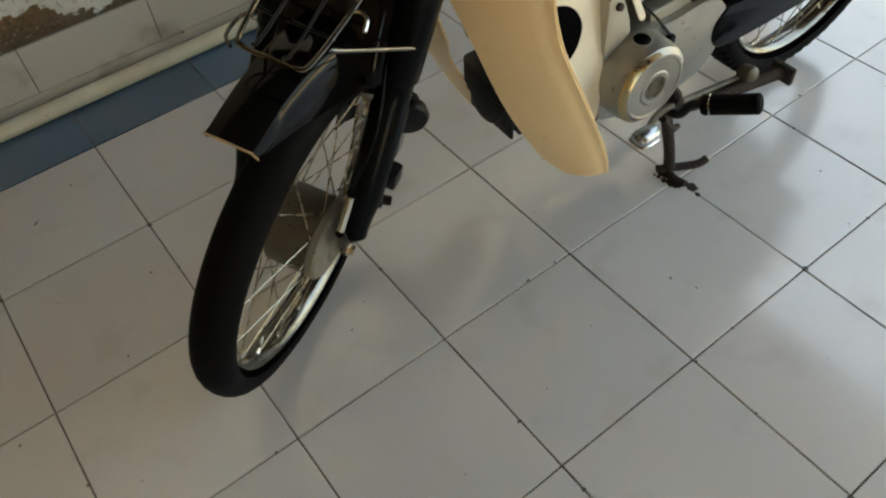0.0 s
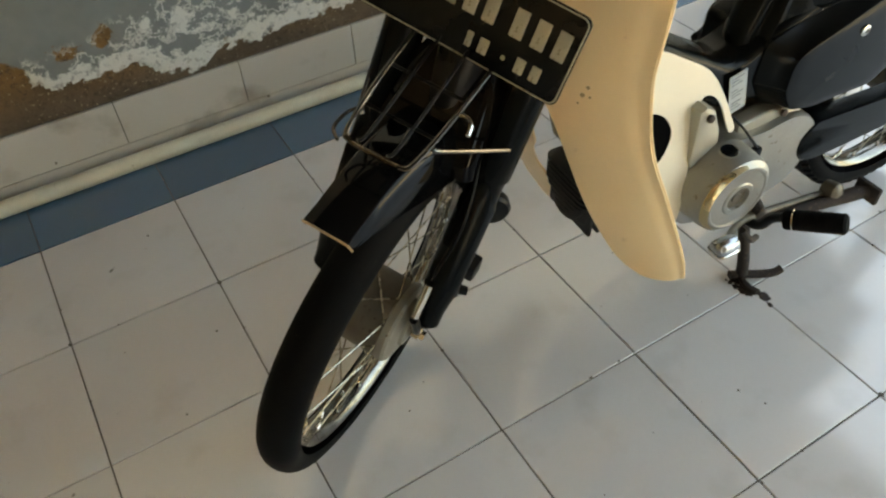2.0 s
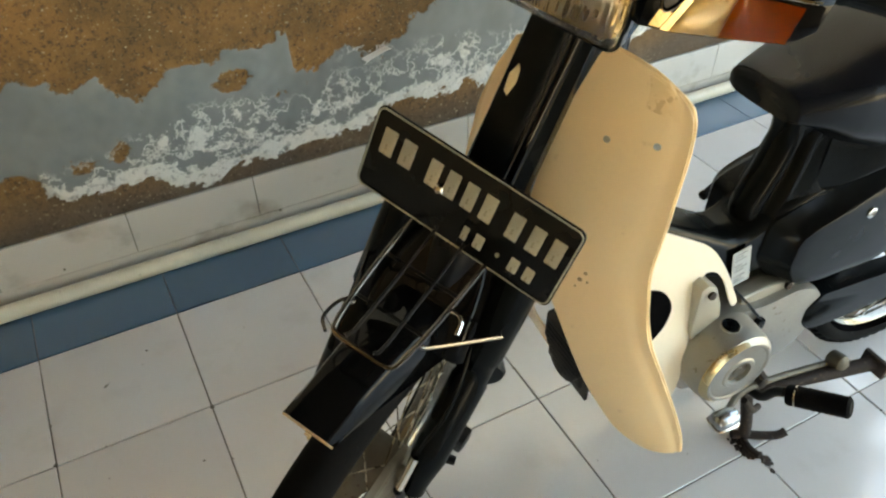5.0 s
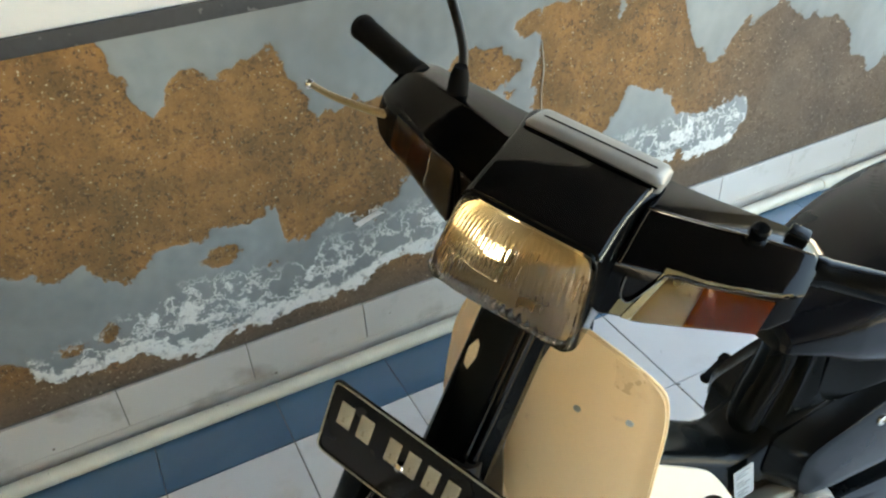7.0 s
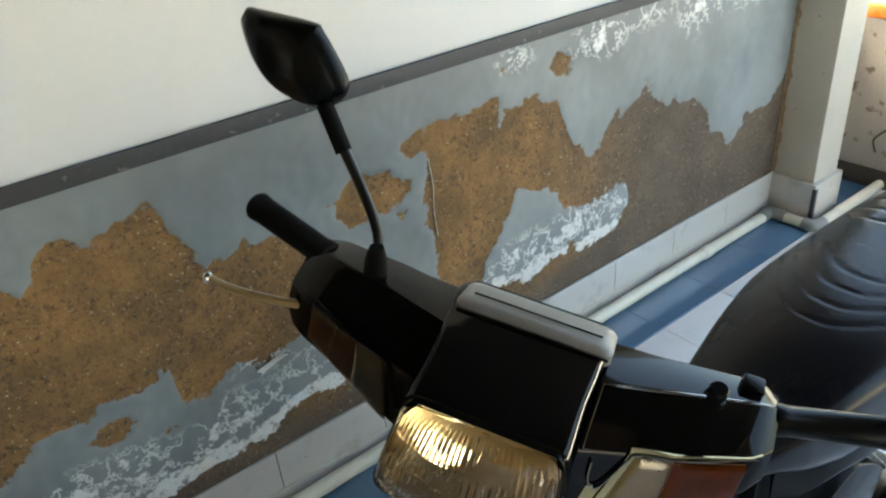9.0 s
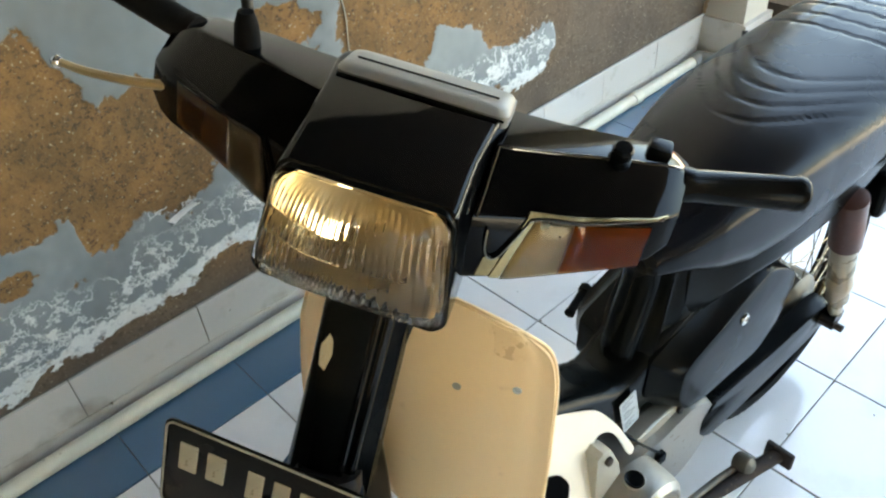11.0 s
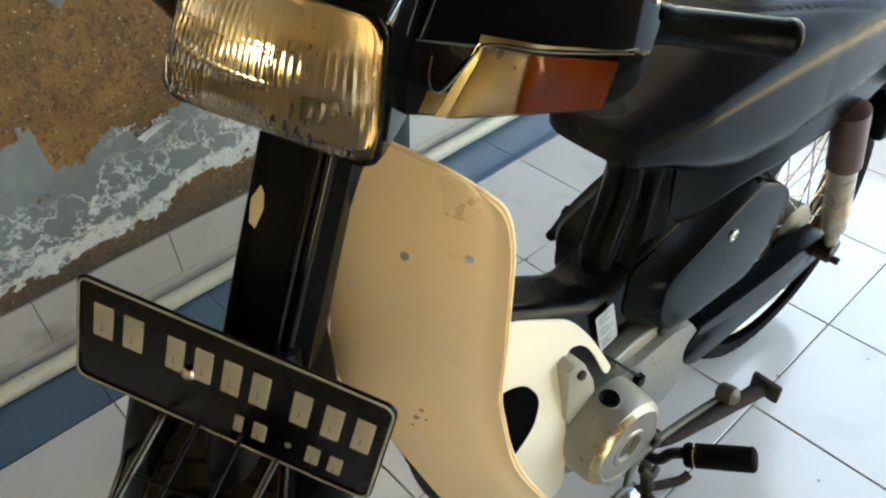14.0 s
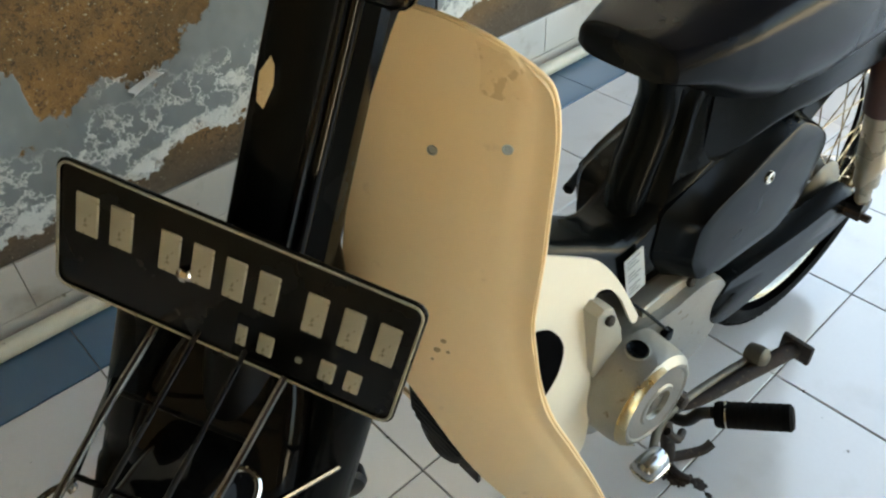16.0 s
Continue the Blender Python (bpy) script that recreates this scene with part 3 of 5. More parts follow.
def build_floor():
    slab_ob = part("floor", block((X0, Y0, -0.16), (X1, WALL_Y + 0.02, -0.0045)), GROUT, None, "white glazed floor tiles with dirty grout and a blue border", kind="structure", category="floor")
    white = tile_mesh(TILE - GAP, TILE - GAP, "floor_tile")
    white.materials.append(WHITE_TILE)
    blue = tile_mesh(TILE - GAP * 0.5, 0.196, "border_tile")
    blue.materials.append(BLUE_TILE)
    for i in range(-8, 13):
        for j in range(-7, 3):
            ob = new("floor_tile", white)
            ob.rotation_euler = (radians(random.uniform(-0.06, 0.06)), radians(random.uniform(-0.06, 0.06)), radians(90 * random.randrange(4)))
            place_at(ob, ((i + 0.5) * TILE, (j + 0.5) * TILE, random.uniform(-0.0004, 0.0004)), slab_ob)
        ob = new("border_tile", blue)
        place_at(ob, ((i + 0.5) * TILE, 0.9 + 0.1, 0), slab_ob)


def build_dirt():
    """Dark crumbs of dirt along the joints and a few on the tiles."""
    rng = random.Random(5)
    bm = bmesh.new()
    for k in range(150):
        i, j = rng.randrange(-2, 7), rng.randrange(-3, 4)
        x, y = i * TILE, j * TILE
        if k % 6 == 0:
            x, y, r = x + rng.uniform(0.02, 0.28), y + rng.uniform(0.02, 0.28), rng.uniform(0.0012, 0.0032)
        elif k % 3 == 0:
            x, y, r = x + rng.gauss(0, 0.004), y + rng.gauss(0, 0.004), rng.uniform(0.003, 0.0065)
        elif k % 3 == 1:
            x, y, r = x + rng.uniform(0, TILE), y + rng.gauss(0, 0.0015), rng.uniform(0.002, 0.0045)
        else:
            x, y, r = x + rng.gauss(0, 0.0015), y + rng.uniform(0, TILE), rng.uniform(0.002, 0.0045)
        if y > 0.89:
            continue
        n = 9
        ring = [bm.verts.new((x + r * rng.uniform(0.6, 1.3) * math.cos(2 * math.pi * q / n), y + r * rng.uniform(0.6, 1.3) * math.sin(2 * math.pi * q / n), 0.0004)) for q in range(n)]
        top = bm.verts.new((x, y, 0.0004 + 0.25 * r))
        for q in range(n):
            bm.faces.new((ring[q], ring[(q + 1) % n], top))
    part("dirt_crumbs", bm, GROUT, None, "dark crumbs of dirt along the floor joints", kind="stuff", category="dirt")
    bm = bmesh.new()
    for k in range(80):                       # crumbs that stand in for the rough foot of the stand
        along = rng.gauss(0, 0.5)
        x, y, r = 0.593 + 0.010 * along + rng.gauss(0, 0.007), -0.008 - 0.034 * along + rng.gauss(0, 0.008), rng.uniform(0.002, 0.0075)
        n = 7
        ring = [bm.verts.new((x + r * rng.uniform(0.5, 1.4) * math.cos(2 * math.pi * q / n), y + r * rng.uniform(0.5, 1.4) * math.sin(2 * math.pi * q / n), 0.0004)) for q in range(n)]
        top = bm.verts.new((x, y, 0.0008 + 0.4 * r))
        for q in range(n):
            bm.faces.new((ring[q], ring[(q + 1) % n], top))
    part("rust_flakes", bm, RUST, None, "dark crumbs standing in for the stand's rough foot", kind="stuff", category="dirt")


# ---- the motorcycle ----
MID = 0.160                       # the bike's middle plane lies along the wall, at this y
HEAD = Vector((0.218, MID, 1.0))  # a point on the steering axis
RAKE, STEER = 25.5, 33.0
AXIS = Vector((math.sin(radians(RAKE)), 0, math.cos(radians(RAKE))))
FRONT = Matrix.Translation(HEAD) @ Matrix.Rotation(radians(STEER), 4, AXIS) @ Matrix.Translation((-0.008, 0, 0.009))   # x back, y right, z up, wheel turned left
BODY = Matrix.Translation((0.218, MID, 0)) @ pose(0, 0, 0, 0, 0, -3.2) @ Matrix.Translation((-0.218, 0, 0))   # the rear stands a little off the wall's line
C = 0.003                         # the front end's own middle


def wheel(bike, name, m, centre, radius, label, knobs, hub_mat):
    """Hub, tyre, rim and spokes; the axle along y."""
    cx, cy, cz = centre
    hub = part(name, turned_shape([(-0.058, 0.014), (-0.058, 0.030), (-0.045, 0.034), (-0.040, 0.058), (-0.034, 0.064), (0.030, 0.064), (0.034, 0.060), (0.040, 0.034), (0.056, 0.030), (0.056, 0.014)],
               (cx, cy, cz), (0, 1, 0)), hub_mat, bike, label, m)
    prof, half = [], 0.037 if knobs else 0.031
    for k in range(15):
        a = radians(-118 + 236 * k / 14)
        prof.append((half * math.sin(a), radius - 0.026 + 0.026 * math.cos(a) if abs(a) < 1.6 else radius - 0.026 + 0.030 * math.cos(a)))
    bm = turned_shape(prof, (cx, cy, cz), (0, 1, 0), 72)
    for f in [f for f in bm.faces if len(f.verts) > 4]:
        bm.faces.remove(f)
    part("tyre", bm, RUBBER, hub, "worn black rubber tyre", m)
    if knobs:
        bm = block((-0.008, -0.0075, -0.003), (0.008, 0.0075, 0.003), 0.0012, 1)
        me = bpy.data.meshes.new("tread_block")
        bm.to_mesh(me)
        bm.free()
        me.materials.append(RUBBER)
        for k in range(64):
            a = 2 * math.pi * k / 64
            for side in (-1, 1):
                q = pose(cx, cy, cz) @ Matrix.Rotation(a + (0.05 if side > 0 else 0), 4, "Y") @ pose(0, side * 0.025, radius - 0.0065, -side * 40, 0, 0)
                ob = new("tread_block", me)
                ob.parent = hub
                ob.matrix_local = Matrix.Translation(-PLACES[hub.name]) @ m @ q
    prof = [(-0.020, radius - 0.047), (-0.022, radius - 0.050), (-0.018, radius - 0.056), (-0.010, radius - 0.060), (0, radius - 0.063),
            (0.010, radius - 0.060), (0.018, radius - 0.056), (0.022, radius - 0.050), (0.020, radius - 0.047), (0.012, radius - 0.052), (-0.012, radius - 0.052)]
    bm = turned_shape(prof, (cx, cy, cz), (0, 1, 0), 72)
    for f in [f for f in bm.faces if len(f.verts) > 4]:
        bm.faces.remove(f)
    part("rim", bm, RIM_CHROME, hub, "dull chrome rim", m)
    if not knobs:
        plate = part("brake_plate", turned_shape([(0.036, 0.066), (0.047, 0.066), (0.051, 0.062), (0.0515, 0.054), (0.0545, 0.050), (0.057, 0.032), (0.062, 0.029), (0.064, 0.012)], (cx, cy, cz), (0, -1, 0), 40), PLATE_ALLOY, hub, "dull grey brake plate", m)
        part("plate_boss", turned_shape([(0.050, 0.011), (0.060, 0.010), (0.062, 0.006)], (cx + 0.012, cy, cz + 0.046), (0, -1, 0), 14), PLATE_ALLOY, plate, "", m)
    bm = turned_shape([(0, 0.0034), (0.003, 0.0036), (0.010, 0.0024), (0.013, 0.0014)], (0, 0, 0), (0, 0, -1), 8)
    nipple = bpy.data.meshes.new("spoke_nipple")
    bm.to_mesh(nipple)
    bm.free()
    nipple.materials.append(CHROME)
    for k in range(36):
        q = pose(cx, cy, cz) @ Matrix.Rotation(math.pi / 2 - 2 * math.pi * k / 36, 4, "Y") @ pose(0, 0.006 if k % 2 else -0.006, radius - 0.0605)
        ob = new("spoke_nipple", nipple)
        ob.parent = hub
        ob.matrix_local = Matrix.Translation(-PLACES[hub.name]) @ m @ q
    for k in range(36):
        side = 1 if k % 2 else -1
        a = 2 * math.pi * k / 36
        lead = (0.55 if (k // 2) % 2 else -0.55)
        p = (cx + 0.060 * math.cos(a + lead), cy + side * 0.034, cz + 0.060 * math.sin(a + lead))
        q = (cx + (radius - 0.060) * math.cos(a), cy + side * 0.006, cz + (radius - 0.060) * math.sin(a))
        part("spoke", tube([p, q], 0.0013, sides=5), SPOKE_STEEL, hub, "", m)
    return hub


WING_Y = (0.070, 0.115, 0.150, 0.207, 0.226)
WING = dict(f0=(-0.074, -0.057, -0.040, -0.016, -0.002), lo=(-0.056, -0.053, -0.046, -0.036, -0.027), f1=(-0.058, -0.041, -0.032, -0.006, 0.010), zt=(0.0, 0.001, 0.003, 0.006, 0.004),
            t0=(-0.010, 0.006, 0.020, 0.042, 0.052), hi=(0.035, 0.033, 0.031, 0.027, 0.021), back=(0.055, 0.060, 0.068, 0.080, 0.078))


def wing_at(key, y):
    return float(np.interp(y, WING_Y, WING[key]))


def wing_front(y, z):
    """The lower front face of the handlebar cover: x at a distance y from the middle and a height z."""
    lo, zt = wing_at("lo", y), wing_at("zt", y)
    return wing_at("f0", y) + (wing_at("f1", y) - wing_at("f0", y)) * (z - lo) / (zt - lo)


def rounded(points, r, n=4):
    """A closed outline with its corners rounded."""
    out, pts = [], [Vector(q) for q in points]
    for i, q in enumerate(pts):
        a, b = (pts[i - 1] - q), (pts[(i + 1) % len(pts)] - q)
        a, b = q + a.normalized() * min(r, a.length * 0.45), q + b.normalized() * min(r, b.length * 0.45)
        for k in range(n):
            t = k / (n - 1)
            out.append((1 - t) ** 2 * a + 2 * t * (1 - t) * q + t * t * b)
    return out


def lamp_point(y, z, h, amount=1.0):
    """The lamp's outline is narrower along its top edge; its right lower corner is cut away."""
    u = z / h
    y *= 1 - 0.155 * amount * min(1.0, max(0.0, (u + 0.35) / 1.35))
    if y > 0:
        z += 0.010 * amount * max(0.0, y / 0.08 - 0.55) * max(0.0, -u)
    return y, z


def build_handlebar(bike):
    """Headlamp housing, side covers, indicators, grips, lever, mirror; all turn with the bars."""
    LAMP_Y = 0.0075               # the lamp sits a little right of the steering axis
    def ring(x, cy, cz, w, h, r, k):
        pts = [lamp_point(p[0], p[1], h, min(1, max(0, (k - 0.10) / 0.15))) for p in round_rect(w, h, r, 6)]
        return [(x + k * p[1], cy + p[0], cz + p[1]) for p in pts]
    keys = [(-0.113, -0.012, 0.0795, 0.048, 0.012, 0.30), (-0.108, -0.011, 0.081, 0.051, 0.010, 0.30), (-0.060, -0.009, 0.079, 0.056, 0.006, 0.24),
            (-0.010, -0.009, 0.076, 0.057, 0.005, 0.16), (0.035, -0.011, 0.0745, 0.057, 0.005, 0.06), (0.066, -0.016, 0.068, 0.050, 0.008, 0)]
    rings = [ring(x, LAMP_Y, z, w, h, r, k) for x, z, w, h, r, k in smooth_line(keys, 16)]
    shape = loft(rings, cap=False)
    shape.verts.ensure_lookup_table()
    shape.faces.new(shape.verts[-len(rings[0]):])
    cowl = part("headlamp_cowl", shape, BLACK_GLOSS, bike, "glossy black plastic headlamp cowl", FRONT)
    # extra glossy bead laid along the cowl's edge to carry a glint
    edge = [min(r, key=lambda p: p[1] - p[2]) for r in rings[1:13]]
    part("edge_line", tube([(x, y + 0.0006, z - 0.0006) for x, y, z in edge], 0.0016, sides=8, raw=True), EDGE_GLINT, cowl, "glossy bead added to carry an edge glint", FRONT)
    # dial cover on top
    rings = []
    for dz, w, d, x in ((0.036, 0.073, 0.024, 0.026), (0.046, 0.073, 0.024, 0.028), (0.050, 0.070, 0.021, 0.029), (0.052, 0.062, 0.016, 0.030)):
        rings.append([(x + p[1], C + p[0], dz - 0.22 * (x + p[1] - 0.028)) for p in round_rect(w, d, 0.010, 5)])
    part("dial_cover", loft(rings), GREY_PLASTIC, cowl, "grey dial cover", FRONT)
    part("cover_seam", tube([(0.0025, C - 0.070, 0.049), (0.002, C, 0.050), (0.0025, C + 0.070, 0.049)], 0.0012, sides=6), BLACK_SATIN, cowl, "", FRONT)
    for x in (0.024,):
        part("groove_line", tube([(x, C - 0.060, 0.0535 - 0.22 * (x - 0.028)), (x, C, 0.0537 - 0.22 * (x - 0.028)), (x, C + 0.060, 0.0535 - 0.22 * (x - 0.028))], 0.0009, n=12, sides=6), BLACK_SATIN, cowl, "", FRONT)
    # headlamp: rim, bowl, added glint and fluted glass
    rings = [ring(x, LAMP_Y, -0.012, w, h, r, 0.30) for x, w, h, r in ((-0.111, 0.0802, 0.0488, 0.013), (-0.1168, 0.0797, 0.0483, 0.0125), (-0.1176, 0.0788, 0.0474, 0.012), (-0.113, 0.0770, 0.0455, 0.011))]
    lamp = part("headlamp", loft(rings, cap=False), BLACK_SATIN, bike, "rectangular headlamp with fluted glass", FRONT)
    rings = [ring(x, LAMP_Y, -0.012, 0.075 * s, 0.044 * s, max(0.004, 0.018 * s), 0.30) for x, s in ((-0.1115, 0.985), (-0.098, 0.92), (-0.085, 0.78), (-0.073, 0.55), (-0.066, 0.3), (-0.064, 0.12), (-0.0638, 0.01))]
    part("reflector", loft(rings[::-1], cap=False), REFLECTOR, lamp, "lens backing, darkened on the right for shade bowl", FRONT)
    # an off-axis emitter imitates the highlight that daylight makes in the lamp
    part("bulb", turned_shape([(0, 0.003), (0.002, 0.006), (0.008, 0.007), (0.015, 0.006), (0.019, 0.003), (0.020, 0.001)], (-0.074, C + 0.036, -0.036), (-1, 0.15, -0.05), 16), LAMP_GLINT, lamp, "added glow imitating a highlight in the glass", FRONT)
    grid = []
    ny, nz = 300, 72
    for k in range(nz + 1):
        row, back = [], []
        for i in range(ny + 1):
            u, v = 2 * i / ny - 1, 2 * k / nz - 1
            zz = 0.0455 * v
            over = max(0.0, abs(zz) - 0.0345)
            yy = (0.0660 + math.sqrt(max(0.0, 0.011 ** 2 - over ** 2))) * u
            out = 0.019 * (1 - abs(u) ** 2.8) * (1 - abs(v) ** 3.2)
            # pressed prisms: fine flutes in blocks, with plain seams and a slanted fan in one upper corner
            block_low, block_mid = -0.80 < u < -0.08 and -0.70 < v < -0.02, 0.02 < u < 0.55 and -0.62 < v < -0.05
            zone = 19 if block_low else (46 if block_mid else (34 if u > 0.1 else 27))
            fan = 0.5 < u < 0.92 and 0.25 < v < 0.85
            seams = (abs(v + 0.02), abs(v + 0.70), abs(u + 0.08) * 1.6, abs(u + 0.80) * 1.6, abs(v - 0.40) + (0.0 if u > -0.1 else 1.0))
            wave = abs(math.sin((i / ny * zone + (0.9 * v if fan else 0.0)) * math.pi))
            flute = 0.0 if min(seams) < 0.028 or abs(v) > 0.93 or abs(u) > 0.955 else 0.0019 * wave * (0.65 + 0.35 * math.sin(v * 9 + 3 * u))
            yy, zz = lamp_point(yy, zz, 0.048)
            row.append((-0.1185 - out - flute + 0.30 * zz, LAMP_Y + yy, -0.012 + zz))
            back.append((-0.1160 - out + 0.30 * zz, LAMP_Y + yy * 0.98, -0.012 + zz * 0.98))
        grid.append(row + back[::-1])
    part("glass", loft(grid), GLASS, lamp, "clear fluted glass", FRONT, sharp=70).visible_shadow = False
    # side covers with indicators
    for s in (-1, 1):
        rings = []
        for y in np.linspace(0.070, 0.226, 14):
            v = {k: wing_at(k, y) for k in WING}
            end = 0.004 if y > 0.22 else 0.0
            outline = [(v["f0"] + end, 0, v["lo"] + end), (v["f1"] + end, 0, v["zt"]), (v["t0"], 0, v["hi"] - end), (v["back"] - end, 0, v["hi"] - 0.008), (v["back"] - 0.01, 0, v["lo"] + 0.012)]
            wide = y + (0.20 * max(0, y - 0.14) if s > 0 else 0)
            rings.append([(q.x, C + s * wide, q.z - (0.06 * max(0, y - 0.14) if s > 0 else 0)) for q in rounded(outline, 0.0035)])
        cover = part("bar_cover", loft(rings), BLACK_GLOSS, bike, "glossy black handlebar cover", FRONT)

        if s < 0:
            # the same kind of bead, added for the glint on the left cover
            rim = [(wing_at("f1", 0.0725), 0.0725, wing_at("zt", 0.0725))] + [(wing_at("t0", y), y, wing_at("hi", y) - 0.0008) for y in np.linspace(0.0725, 0.218, 12)]
            part("edge_line", tube([(x, C - y, z) for x, y, z in rim], 0.0014, sides=8, raw=True), EDGE_GLINT, cover, "glossy bead added to carry an edge glint", FRONT)

        def lens(ya, yb, za, zb, slant, far_slant=0.0, bulge_most=0.0068, flat=False):
            grid = []
            for k in range(11):
                row = []
                for i in range(13):
                    v, u = k / 10, i / 12
                    z = za(u) + (zb - za(u)) * v
                    y = ya + slant * v + (yb + far_slant * v - ya - slant * v) * u
                    bulge = bulge_most if flat else bulge_most - 0.0025 * max(abs(2 * v - 1) ** 5, abs(2 * u - 1) ** 14)
                    row.append((wing_front(y, z) - bulge, C + s * y, z))
                grid.append(row)
            return shell(grid, 0.002)
        low = lambda u: -0.0515 + 0.006 * u
        lens_in = part("indicator", lens(0.103, 0.147, low, 0.0005, 0.014), CLEAR, bike, "clear and amber front indicator lens", FRONT)
        lens_in.visible_shadow = False
        part("amber_lens", lens(0.1475, 0.207, lambda u: -0.0455 + 0.011 * u, 0.0025, 0.0), AMBER, lens_in, "amber lens", FRONT).visible_shadow = False
        # the right backing is a darker material: that side's shade put into colour
        part("lens_backing", lens(0.1035, 0.206, lambda u: -0.051 + 0.016 * u, 0.001, 0.012, 0.0, 0.0021, True), LENS_BACK if s < 0 else RUST, lens_in, "lens backing, darkened on the right for shade", FRONT)
        # gold metal stands in for the warm reflection on these black bevels
        if s < 0:
            part("bright_trim", lens(0.0830, 0.0985, lambda u: -0.051, -0.034, 0.003, 0.004, 0.0012, True), TRIM_GLEAM, lens_in, "bevel with a gold reflection put into its colour", FRONT)
            part("slant_trim", lens(0.0945, 0.1022, lambda u: -0.0515, 0.0030, 0.0165, 0.0150, 0.0030, True), TRIM_GLEAM, lens_in, "slanted bevel beside the lens, coloured like its gold reflection", FRONT)
            part("upper_trim", lens(0.1110, 0.2170, lambda u: 0.0032 + 0.004 * u, 0.0090, 0.0, 0.0, 0.0025, True), TRIM_GLEAM, lens_in, "narrow bevel above the lens, coloured like its gold reflection", FRONT)
        # chrome on the left imitates a bright reflection; the right stays black
        line = [(wing_front(y, z) - 0.003, C + s * y, z) for y, z in ((0.0835, -0.008), (0.0850, -0.024), (0.0900, -0.033), (0.0975, -0.030), (0.110, -0.006), (0.118, 0.003), (0.160, 0.005), (0.214, 0.007))]
        part("trim_line", tube(line, 0.0014, n=40, sides=6), RIM_CHROME if s < 0 else BLACK_GLOSS, lens_in, "thin trim line", FRONT)
        # grip
        g0, g1 = Vector((0.052, C + s * 0.222, 0.010 if s > 0 else 0.004)), Vector((0.084, C + s * 0.329, 0.016 if s > 0 else 0.008))
        d = (g1 - g0).length
        grip = part("grip", turned_shape([(0, 0.012), (0.001, 0.0155), (0.010, 0.0155), (0.012, 0.0145), (d - 0.012, 0.0150), (d - 0.010, 0.0158), (d - 0.003, 0.0160), (d, 0.0140)], g0, g1 - g0, 24), RUBBER if s > 0 else BLACK_SATIN, bike, "black handlebar grip", FRONT)
    # knob and switch on the left cover
    knob = part("choke_knob", turned_shape([(0, 0.011), (0.008, 0.010), (0.010, 0.0065), (0.013, 0.0065), (0.014, 0.0088), (0.021, 0.0088), (0.023, 0.007)], (0.028, C - 0.166, 0.022), (-0.2, 0, 1), 20), BLACK_SATIN, bike, "small black knob on the handlebar cover", FRONT)
    part("switch", block((0.050, C - 0.208, 0.020), (0.070, C - 0.188, 0.032), 0.003), BLACK_SATIN, bike, "small black switch", FRONT)
    # brake lever on the right
    lever = part("brake_lever", tube([(0.004, C + 0.205, -0.012), (-0.006, C + 0.245, -0.015), (-0.010, C + 0.295, -0.018), (-0.004, C + 0.330, -0.022)], 0.0050, n=20, sides=8, r_end=0.0036), BRASSY, bike, "worn alloy brake lever", FRONT)
    part("ball_end", turned_shape([(0, 0.001), (0.002, 0.0045), (0.006, 0.0065), (0.010, 0.0045), (0.012, 0.001)], (-0.0045, C + 0.326, -0.022), (0.1, 1, -0.1), 14), CHROME, lever, "ball end", FRONT)
    # mirror on the right
    stem = part("mirror", tube([(0.034, 0.166, 0.020), (0.040, 0.168, 0.045), (0.050, 0.176, 0.068), (0.062, 0.200, 0.100), (0.076, 0.236, 0.140)], 0.0052, n=18, sides=10), BLACK_METAL, bike, "black rear-view mirror on a bent stalk", FRONT)
    part("boot", turned_shape([(0, 0.013), (0.006, 0.015), (0.012, 0.012), (0.034, 0.0105), (0.046, 0.007)], (0.033, 0.166, 0.012), (0.05, 0.04, 1), 18), RUBBER, stem, "rubber boot", FRONT)
    part("joint", tube([(0.071, 0.224, 0.126), (0.083, 0.252, 0.162)], 0.0085, sides=12), RUBBER, stem, "", FRONT)
    outline = [(0.345, 0.226), (0.275, 0.232), (0.262, 0.226), (0.238, 0.196), (0.232, 0.180), (0.240, 0.164), (0.262, 0.152), (0.292, 0.152), (0.318, 0.160), (0.338, 0.180), (0.350, 0.212)]
    mc = (sum(p[0] for p in outline) / len(outline), sum(p[1] for p in outline) / len(outline))
    rings = []
    for dx, s in ((0.0, 0.90), (-0.004, 0.98), (-0.010, 1.0), (-0.016, 0.97), (-0.024, 0.80), (-0.028, 0.5), (-0.029, 0.15)):
        rings.append([(0.105 + dx + 0.10 * (p[0] - mc[0]), mc[0] + (p[0] - mc[0]) * s, mc[1] + (p[1] - mc[1]) * s) for p in smooth_line(outline + outline[:1], 45)[:-1]])
    part("mirror_shell", loft(rings), BLACK_SATIN, stem, "black plastic mirror shell", FRONT)


